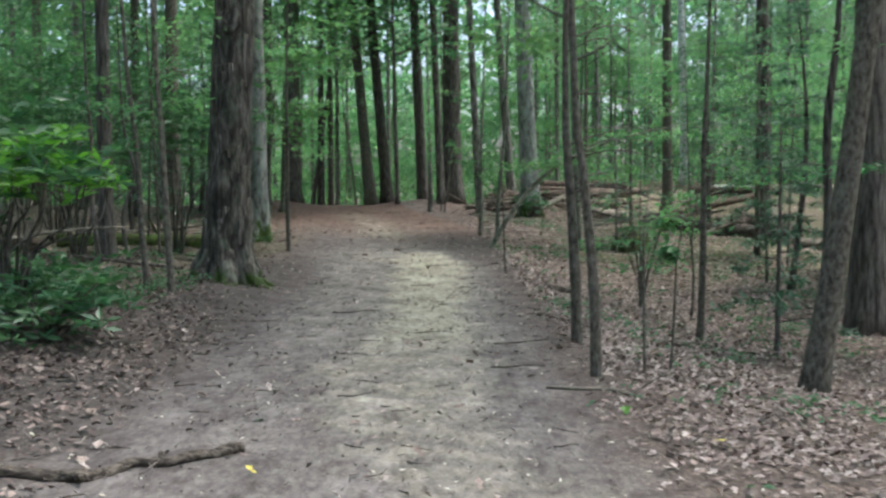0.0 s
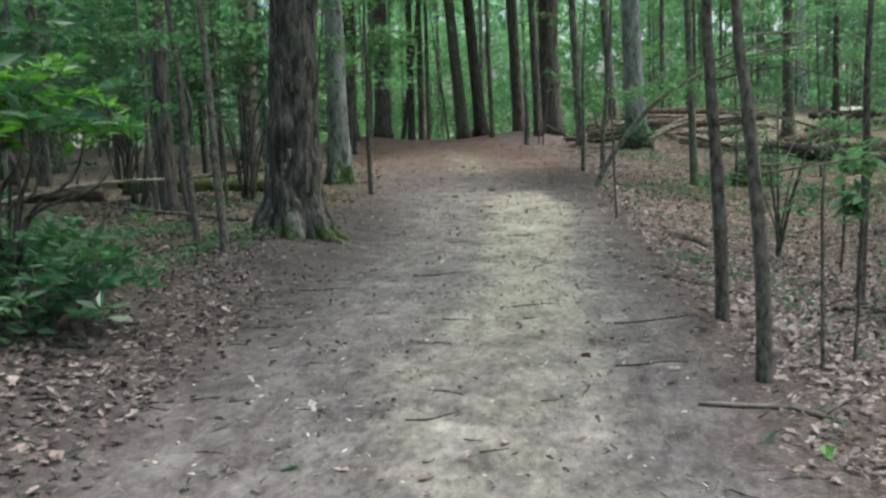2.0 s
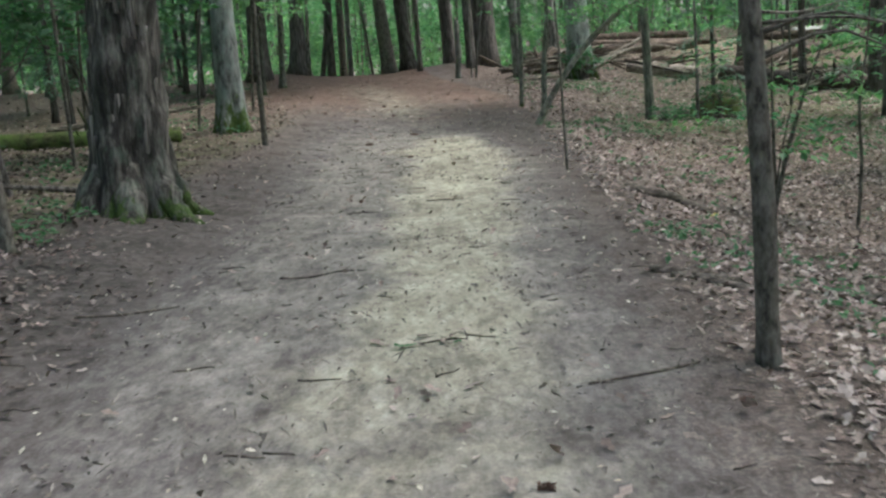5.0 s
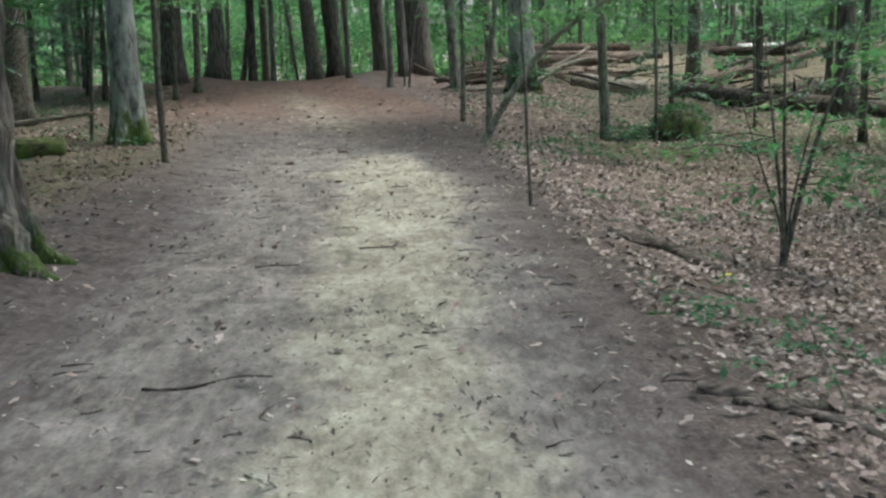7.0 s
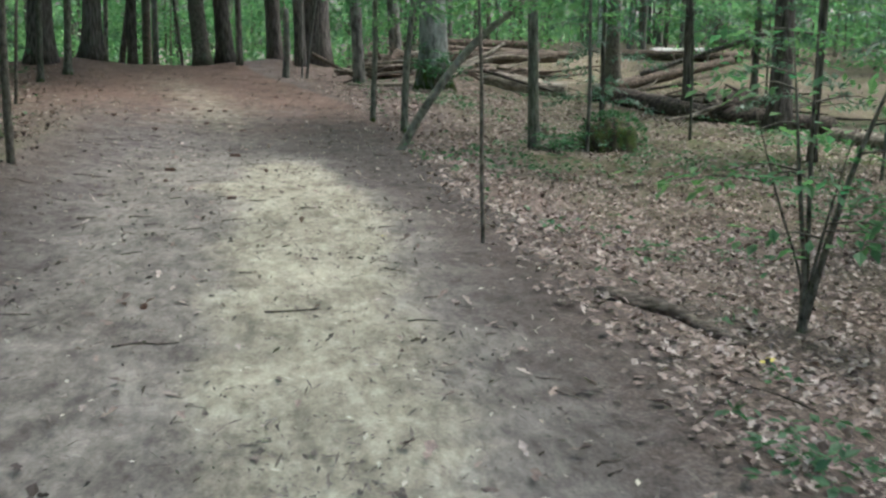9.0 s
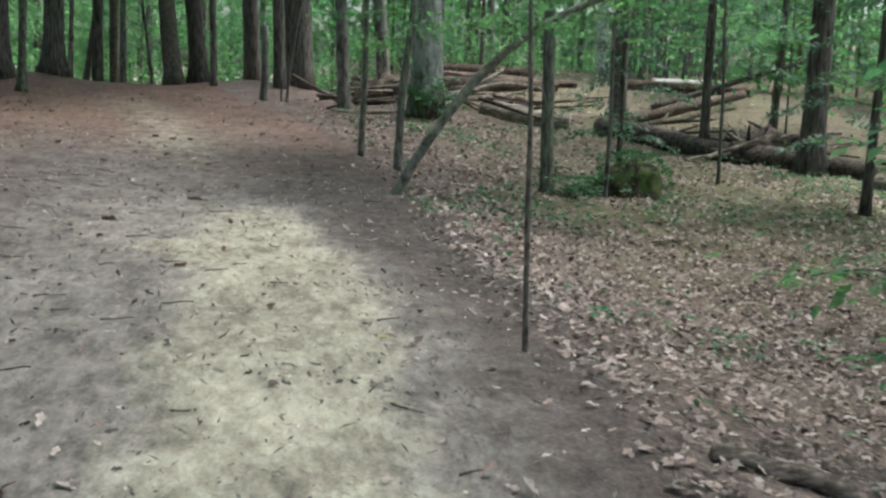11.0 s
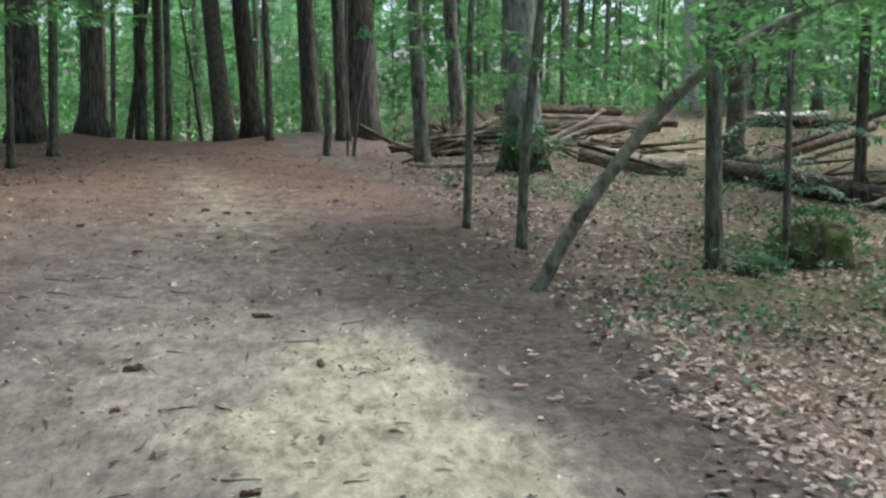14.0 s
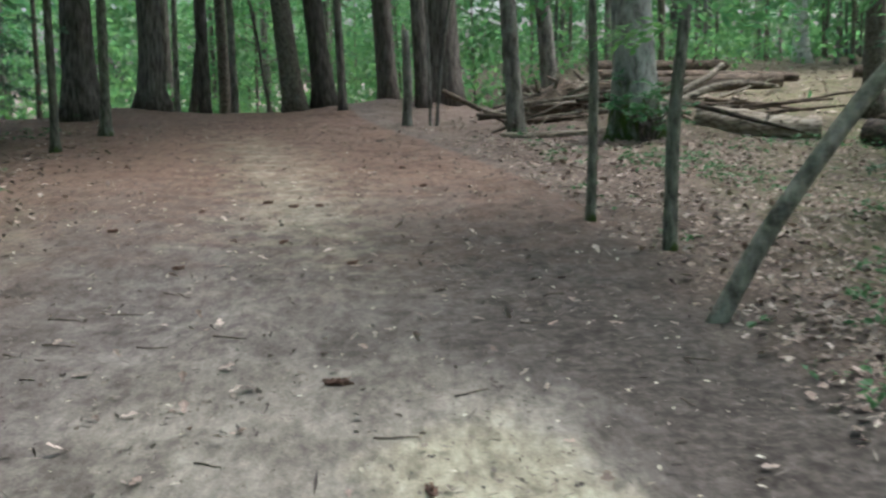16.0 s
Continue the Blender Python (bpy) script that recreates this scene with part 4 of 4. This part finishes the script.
def root_plate(x, y, material=M_ROT):
    """The torn-up roots of a fallen tree."""
    r = np.random.default_rng(9)
    e = thing("root_plate", x, y, "torn-up dark root plate of a fallen tree", "root plate")
    link("root_core", *tube([(-.5, 0, .1), (0, .05, .32), (.5, .1, .45)], [.2, .32, .2], 14, 12, .3, seed=3), material, e)
    for k in range(13):
        a = r.uniform(0, math.pi)
        d = np.array([math.cos(a) * 1.1, r.normal(0, .3), abs(math.sin(a)) * .5])
        ln = r.uniform(.5, 1.0)
        p = np.array([r.uniform(-.4, .4), 0, .3])
        link("root", *tube([p, p + d * ln * .5 + r.normal(0, .05, 3), p + d * ln + r.normal(0, .1, 3)], [.08, .05, .015], 6, 8, .15, seed=k), material if k % 3 else M_DEAD, e)


root_plate(2.0, 36.0)
root_plate(8.5, 30.6, M_DARKROT)


def mound(x, y, w, h):
    """A rotted stump grown over with moss and seedlings."""
    r = np.random.default_rng(3)
    e = thing("mossy_stump", x, y, "rotted stump mound covered in moss and seedlings", "stump")
    verts, faces = [], []
    for i in range(9):
        for j in range(20):
            a, u = 2 * math.pi * j / 20, i / 8
            q = w * math.cos(u * math.pi / 2) ** .6 * (1 + .3 * noise.noise(Vector((math.cos(a) * 1.5, math.sin(a) * 1.5, u * 2))))
            verts.append((q * 1.25 * math.cos(a), q * .8 * math.sin(a), h * math.sin(u * math.pi / 2) * (1 + .25 * noise.noise(Vector((math.cos(a), math.sin(a), 4)))) - .06))
    for i in range(8):
        for j in range(20):
            faces.append((i * 20 + j, i * 20 + (j + 1) % 20, (i + 1) * 20 + (j + 1) % 20, (i + 1) * 20 + j))
    faces.append(tuple(range(160, 180)))
    link("stump", verts, faces, M_MOSSFOOT, e)
    n = 480
    a, u = r.uniform(0, 2 * math.pi, n), r.uniform(0, 1, n)
    q = w * np.cos(u * math.pi / 2) ** .6
    at = np.stack([q * 1.3 * np.cos(a), q * .85 * np.sin(a), h * np.sin(u * math.pi / 2) + r.uniform(0, .1, n)], 1)
    tagged(link("seedling_cover", *leaves(at, np.stack([np.cos(a), np.sin(a), np.full(n, .5)], 1), .075, .6, .1, r, .6), M_HERB, e, smooth=False), kind="stuff")


mound(4.78, 26.6, .42, .5)


# ---- litter, crumbs, twigs, low plants ----
def litter_cover(x, y):
    """How thickly dry leaves lie, 0 to 1."""
    t = float(trail(y))
    d = x - t
    right = float(np.interp(y, [0, 12, 20, 26, 32, 40], [1.0, 1.45, 1.65, 2.2, 2.8, 3.2]))
    k = np.clip((d - right) / .55, 0, 1) if d > 0 else np.clip((-d - (1.55 if y < 12 else 2.0)) / .9, 0, 1)
    fade = np.clip(min(y - 4.0, (50 if x > 2 else 34.5) - y) / 2.5, 0, 1) if -7.5 < x < 10.5 else 0
    fade = max(fade, .3) * (1 if noise.noise(Vector((x * 1.3, y * 1.3, 8))) > -.45 else .5)
    return float(k) * fade * (0.55 + 0.9 * max(0, noise.noise(Vector((x * .7, y * .7, 3))) + .35))


def scatter(name, boxes, density, keep, size, material, label, width=.8, lobes=True, lift=.006, flat=.82, seed=1):
    r = np.random.default_rng(seed)
    at = []
    for x0, x1, y0, y1, share_ in boxes:
        for _ in range(int((x1 - x0) * (y1 - y0) * density * share_)):
            x, y = r.uniform(x0, x1), r.uniform(y0, y1)
            if r.uniform() < keep(x, y):
                at.append((x, y, rise(x, y) + lift + r.uniform(0, .02)))
    at = np.array(at)
    a = r.uniform(0, 2 * math.pi, len(at))
    out = np.stack([np.cos(a), np.sin(a), np.zeros(len(at))], 1) * 1.5
    return tagged(link(name, *leaves(at, out, size, width, -.12, r, flat, lobes), material, smooth=False), label, "litter", kind="stuff")


scatter("leaf_litter", [(1.0, 6.5, 4.0, 14, 1), (.8, 8, 14, 24, .9), (.5, 10, 24, 34, .4)], 470, litter_cover, .056, M_LITTER, "thick layer of dry brown oak leaves")
# left of the trail the leaf colour itself holds the shade
scatter("leaf_litter", [(-5.5, -1.4, 3.6, 14, 1), (-7, -1.8, 14, 26, .5)], 520, litter_cover, .05, M_SHADELITTER, "layer of rotting brown leaves, coloured darker for shade", seed=6)


def far_cover(x, y):
    far_off = max(abs(x - 1) - 6, y - 30, 4.5 - y, 0)
    return litter_cover(x, y) * (1 if far_off > 0 or y > 24 else .25) * max(0, 1 - far_off / (30 if x > 2 else 16))


scatter("leaf_litter", [(-20, 22, -8, 50, 1)], 55, far_cover, .08, M_LITTER, "dry brown leaves lying through the woods", .75, False, .006, .8, 31)


def crumb_cover(x, y):
    d = abs(x - float(trail(y)))
    return (1 if d < 2.6 else .3) * (0.16 + 1.25 * max(0, noise.noise(Vector((x * 1.4, y * 1.4, 9))) + .12))


scatter("leaf_crumbs", [(-2.8, 1.8, 3.5, 14, 1), (-3.2, 2, 14, 24, .8), (-6.5, 1.8, 24, 40, .6)], 300, crumb_cover, .024, M_FLECK, "dark crumbs of leaves and twigs on trodden earth", .5, False, .003, .8, 2)
scatter("dark_leaf_scraps", [(-2.6, 1.7, 3.5, 14, 1), (-3.0, 1.8, 14, 24, .8), (-6, 1.4, 24, 38, .6)], 62, crumb_cover, .045, M_FLECK, "dark scraps of rotted leaves on the trail", .55, True, .004, .7, 12)
scatter("fallen_leaves", [(-2.6, 1.6, 4, 24, 1), (-5.5, 1.8, 24, 37, .9)], 6, lambda x, y: 1, .075, M_LITTER, "single dry leaves scattered on the trail", .6, True, .006, .85, 5)

scatter("bark_slivers", [(-2.6, 1.6, 3.6, 18, 1), (-3.0, 1.6, 18, 24, .6), (-4.5, 1.4, 24, 34, .4)], 42, lambda x, y: .55 + .9 * crumb_cover(x, y), .07, M_FLECK, "thin dark slivers of bark and twig on the trail", .16, False, .006, .9, 16)
scatter("pale_leaf_bits", [(-2.8, 1.8, 3.5, 24, 1), (-4, 2.2, 24, 30, .8)], 9, lambda x, y: 1, .035, M_BIT, "small pale bits of dry leaf on trodden earth", .5, False, .006, .85, 15)


def herb_cover(x, y):
    k = noise.noise(Vector((x * .55, y * .55, 21))) + .5 * noise.noise(Vector((x * 1.7, y * 1.7, 5)))
    zone = 1.0 if (x > 2 and y > 20) or x < -3.4 else .6
    edge = 1 if (x > float(trail(y)) + 1.5 or x < float(trail(y)) - 2.6) else 0
    return max(0, k - .02) * 2.2 * zone * edge


def low_plants(boxes, density, size, seed):
    r = np.random.default_rng(seed)
    at, out = [], []
    for x0, x1, y0, y1, s in boxes:
        for _ in range(int((x1 - x0) * (y1 - y0) * density * s)):
            x, y = r.uniform(x0, x1), r.uniform(y0, y1)
            if r.uniform() < herb_cover(x, y):
                h = r.uniform(.03, .16)
                for a in r.uniform(0, 2 * math.pi, 5):
                    at.append((x + .02 * math.cos(a), y + .02 * math.sin(a), rise(x, y) + h)), out.append((math.cos(a), math.sin(a), .1))
    return tagged(link("low_plants", *leaves(np.array(at), np.array(out) * 1.4, size, .55, .1, r, .75), M_HERB, smooth=False), "scattered low green seedlings among dry leaves", "plants", kind="stuff")


low_plants([(-6, -3.3, 9.5, 15.5, 2.5), (1.1, 2.3, 11, 17, 2), (1.2, 7, 5, 20, 1), (1, 11, 20, 34, 1.1), (-7, -2.4, 7, 15, 1.6), (-7, -2.4, 15, 30, .6), (-9, -6, 30, 38, 1)], 40, .06, 4)


def twig(x, y, length, turn, seed, material=M_TWIG):
    r = np.random.default_rng(seed)
    a = radians(turn)
    d = np.array([math.cos(a), math.sin(a), 0])
    s = np.array([-d[1], d[0], 0])
    e = thing("twig", x, y, "short dark twig lying on trodden earth", "twig", "twigs on the trail")
    pts = []
    for u in (0, .35, .7, 1):
        p = d * (u - .5) * length + s * r.normal(0, .05) * length
        p[2] = rise(x + p[0], y + p[1]) - e.location[2] + .005
        pts.append(p)
    w = .003 + length * .008
    link("stick", *tube(pts, [w, w * .9, w * .5], 5, 9, .2, seed=seed), material, e)
    if length > .22:
        link("fork", *tube([pts[2], pts[2] + d * length * .12 + s * length * .12 + (0, 0, .012)], [w * .5, w * .2], 4, 4, .1), material, e)


for k in range(150):
    ty = 4.6 + 20 * rng.uniform() ** 1.1
    twig(float(trail(ty)) + rng.uniform(-2.0, 1.7), ty, rng.uniform(.05, .2), rng.normal(8, 40), 200 + k)
for k, (tx, ty, ln, tu) in enumerate(((-1.0, 12.28, .56, 8), (-.16, 10.55, .24, 5), (.02, 10.6, .16, -20), (.75, 9.9, .6, 25), (-.32, 15.5, .3, 12), (-1.0, 14.9, .3, 10), (-.6, 7.4, .3, 40), (.6, 8.5, .45, 18), (-2.2, 9.7, .5, 15), (-2.0, 11.4, .6, 30), (1.9, 14.6, .5, -30), (2.6, 18.5, .7, -25))):
    twig(tx, ty, ln, tu, 400 + k)


def pine_cone(x, y, turn, seed, size=1.0):
    """A small open cone lying on its side."""
    r = np.random.default_rng(seed)
    e = thing("pine_cone", x, y, "dark brown pine cone lying on the trail", "pine cone", "cones on the trail")
    link("core", *tube([(-.035, 0, .02), (0, 0, .022), (.04, 0, .018)], [.01, .017, .006], 8, 8, .05), M_CONE, e)
    n = 46
    u, a = np.linspace(-.036, .036, n), np.arange(n) * 2.4
    out = np.stack([np.full(n, .7), np.cos(a), np.sin(a)], 1)
    at = np.stack([u, .012 * np.cos(a), .022 + .012 * np.sin(a)], 1)
    link("cone_scale", *leaves(at, out * 1.5, .022, .8, 0, r, .3), M_CONE, e, smooth=False)
    e.rotation_euler, e.scale = (0, 0, radians(turn)), (.8 * size, .6 * size ** .5, .5 * size ** .4)


for k, (cx, cy, turn, size) in enumerate(((.22, 8.72, 0, 1), (1.05, 9.5, 40, 1), (-.98, 22.56, 5, 1.9), (-1.57, 21.22, 30, 1.9), (-.59, 21.3, 100, 1.5), (-.85, 19.39, 20, 1.3), (-1.53, 20.49, 60, 1), (-1.1, 15.6, 80, 1), (-.4, 28.8, 10, 1.2), (-1.89, 27.9, 10, 1.4), (-1.63, 27.64, -10, 1.4), (-1.39, 27.67, 30, 1.3), (-1.56, 26.05, 50, 1.3), (-1.0, 25.2, 0, 1.2), (-2.18, 25.08, 15, 1.3), (-2.4, 27.3, 70, 1.2), (-2.9, 26.2, 20, 1.2), (-.6, 30.2, 0, 1.2))):
    pine_cone(cx, cy, turn, k, size)


def single_leaf(x, y, size, turn, material, label):
    e = thing("fallen_leaf", x, y, label, "leaf", sink=-.012)
    a = radians(turn)
    r = np.random.default_rng(int(abs(x) * 100))
    link("blade", *leaves(np.zeros((1, 3)), np.array([[math.cos(a), math.sin(a), 0]]) * 3, size, .7, -.1, r, .92, True), material, e, smooth=False)
    link("stalk", *tube([(0, 0, 0), (-.03 * math.cos(a), -.03 * math.sin(a), .004)], [.0015, .001], 4, 3, 0), M_TWIG, e)


single_leaf(1.62, 6.35, .12, 10, M_YELLOW, "yellow fallen leaf on the trail edge")
single_leaf(1.18, 6.75, .1, 80, M_SPRIG, "fresh green fallen leaf on the trail")
single_leaf(2.1, 15.1, .11, 10, M_YELLOW, "yellow fallen leaf on dry leaves")
single_leaf(-.95, 5.35, .1, 160, M_YELLOW, "yellow fallen leaf beside a branch")
single_leaf(.95, 14.1, .16, 200, M_TAN, "pale dry oak leaf at the trail edge")
single_leaf(-1.2, 6.6, .1, 20, M_HERB, "green fallen leaf on the trail")
single_leaf(.95, 7.0, .1, 20, M_HERB, "green fallen leaf by a crooked branch")
single_leaf(.3, 17.6, .12, 50, M_YELLOW, "pale yellow fallen leaf on the trail")


for k in range(9):
    single_leaf(-.2 + .28 * rng.uniform(-1, 1), 10.55 + .18 * rng.uniform(-1, 1), .08, 360 * rng.uniform(), M_LITTER if k % 4 else M_HERB, "dry curled leaf in a small drift on the trail" if k % 4 else "green leaf in a small drift on the trail")


# ---- the woods around ----
def free(x, y, gap=1.2):
    if -2 < y < 44 and abs(x - float(trail(y))) < (6.2 if y < 25 else 6.5 if x < 0 else 5):
        return False
    return True


TALL = [tree(-9.5 - 3 * i, 33.0 + 4 * i, d, ln, h, m, lab) for i, (d, ln, h, m, lab) in enumerate((
    (.34, .01, 19, M_DARK, "dark forest tree in the back woods"), (.26, -.02, 17, M_GREYDRY, "grey forest tree in the back woods"),
    (.4, .0, 21, M_BROWN, "brown forest tree in the back woods"), (.2, .03, 15, M_GREY, "pale slim forest tree in the back woods"), (.3, -.01, 18, M_DARK, "dark straight forest tree in the back woods")))]
SMALL = [tree(-11.0 - 2.5 * i, 29.0 + 5 * i, .07, ln, 6.5, m, "young understory tree with level leafy boughs", crown="layered", sides=8, count=12) for i, (ln, m) in enumerate(((.03, M_BROWN), (-.04, M_GREEN), (.06, M_BROWN)))]


def plant(kinds, count, x0, x1, y0, y1, seed, lo, hi, gap):
    r = np.random.default_rng(seed)
    placed, tries = [], 0
    while len(placed) < count and tries < count * 40:
        tries += 1
        x, y = r.uniform(x0, x1), r.uniform(y0, y1)
        if not free(x, y) or any((x - a) ** 2 + (y - b) ** 2 < gap * gap for a, b in placed):
            continue
        placed.append((x, y))
        s = r.uniform(lo, hi)
        copy_thing(kinds[int(r.integers(len(kinds)))], pose(x, y, rise(x, y) - .03, 0, 0, r.uniform(0, 360)) @ Matrix.Scale(s, 4))


# unseen trees added beside and behind the start so their crowns shade it
for k, (sx, sy) in enumerate(((-4.6, 2.2), (-4.2, -4.5), (3.8, -6.0), (-6.8, 6.0), (-6.5, 11.0))):
    copy_thing(TALL[k % 5], pose(sx, sy, rise(sx, sy) - .03, 0, 0, 70 * k) @ Matrix.Scale(1.05, 4))
for k, (sx, sy) in enumerate(((-7.2, 14.2), (-8.8, 20.4), (-6.7, 26.5), (-8.3, 31.5))):
    copy_thing(TALL[k % 5], pose(sx, sy, rise(sx, sy) - .03, 0, 0, 50 * k) @ Matrix.Scale(1.0 - .04 * k, 4))
# added out of view: its wide crown blocks sun from the middle trail
tree(9.8, 20.5, .5, -.02, 20, M_DARK, "unseen tall tree added to shade the trail", crown_scale=1.9)
AIRY = [tree(16.0 + 4 * i, 50.0 + 3 * i, d, ln, h, m, lab, crown_scale=.45) for i, (d, ln, h, m, lab) in enumerate((
    (.3, .01, 20, M_DARK, "dark high-crowned tree in open woods"), (.22, -.03, 18, M_GREYDRY, "grey high-crowned tree in open woods"), (.14, .03, 15, M_BROWN, "slim high-crowned tree in open woods")))]
plant(AIRY[1:], 48, -26, 30, 43.5, 60, 21, .6, 1.1, 1.7)
plant(AIRY[1:], 46, 3, 26, 43.5, 60, 22, .5, .95, 1.2)
plant(AIRY, 50, -45, 45, 44, 92, 1, .8, 1.2, 2.6)
plant(TALL, 18, 15, 40, 12, 46, 2, .75, 1.1, 3.0)
plant(TALL, 30, -36, -7, 10, 46, 3, .75, 1.15, 2.6)
plant(TALL, 20, -34, 34, -26, 6, 4, .85, 1.15, 5.0)
plant(SMALL, 62, -36, 36, 45, 72, 5, .8, 1.6, 1.5)
plant(SMALL, 18, 7, 26, 18, 46, 6, .6, 1.2, 1.8)
plant(SMALL, 16, -24, -8, 20, 46, 7, .5, 1.0, 2.4)


def far_woods(seed, count, near, far_, size):
    """Distant foliage all round, too far to tell plants apart."""
    r = np.random.default_rng(seed)
    a, q = r.uniform(0, 2 * math.pi, count // 40), r.uniform(near, far_, count // 40)
    c = np.stack([q * np.sin(a), 12 + q * np.cos(a), r.uniform(-1, 21, count // 40)], 1)
    at = np.repeat(c, 40, 0) + r.normal(0, 1, (len(c) * 40, 3)) * (1.5, 1.5, .6)
    tagged(link("far_foliage", *leaves(at, r.normal(0, 1, at.shape), size, .65, .2, r, .4), M_CANOPY, smooth=False), "dense green foliage of distant woods", "foliage", kind="stuff")


far_woods(8, 130000, 64, 94, .95)
far_woods(9, 60000, 46, 62, .5)


def undergrowth(seed, count, x0, x1, y0, y1, top, size, label):
    """Low leafy growth beyond the crest, joined where plants run together."""
    r = np.random.default_rng(seed)
    c = []
    while len(c) < count // 50:
        x, y = r.uniform(x0, x1), r.uniform(y0, y1)
        if free(x, y):
            c.append((x, y, rise(x, y) + r.uniform(.1, top)))
    at = np.repeat(np.array(c), 50, 0) + r.normal(0, 1, (len(c) * 50, 3)) * (.8, .8, .25)
    tagged(link("undergrowth", *leaves(at, r.normal(0, 1, at.shape), size, .6, .15, r, .6), M_MAPLE, smooth=False), label, "undergrowth", kind="stuff")


undergrowth(3, 7000, -30, 26, 45, 62, 3.2, .22, "bright green leafy undergrowth beyond the crest")
undergrowth(5, 6000, -14, 9, 43.6, 50, 1.0, .16, "low green growth just past the crest")
undergrowth(4, 3000, 9, 24, 24, 46, 2.6, .17, "green leafy undergrowth among fallen logs")
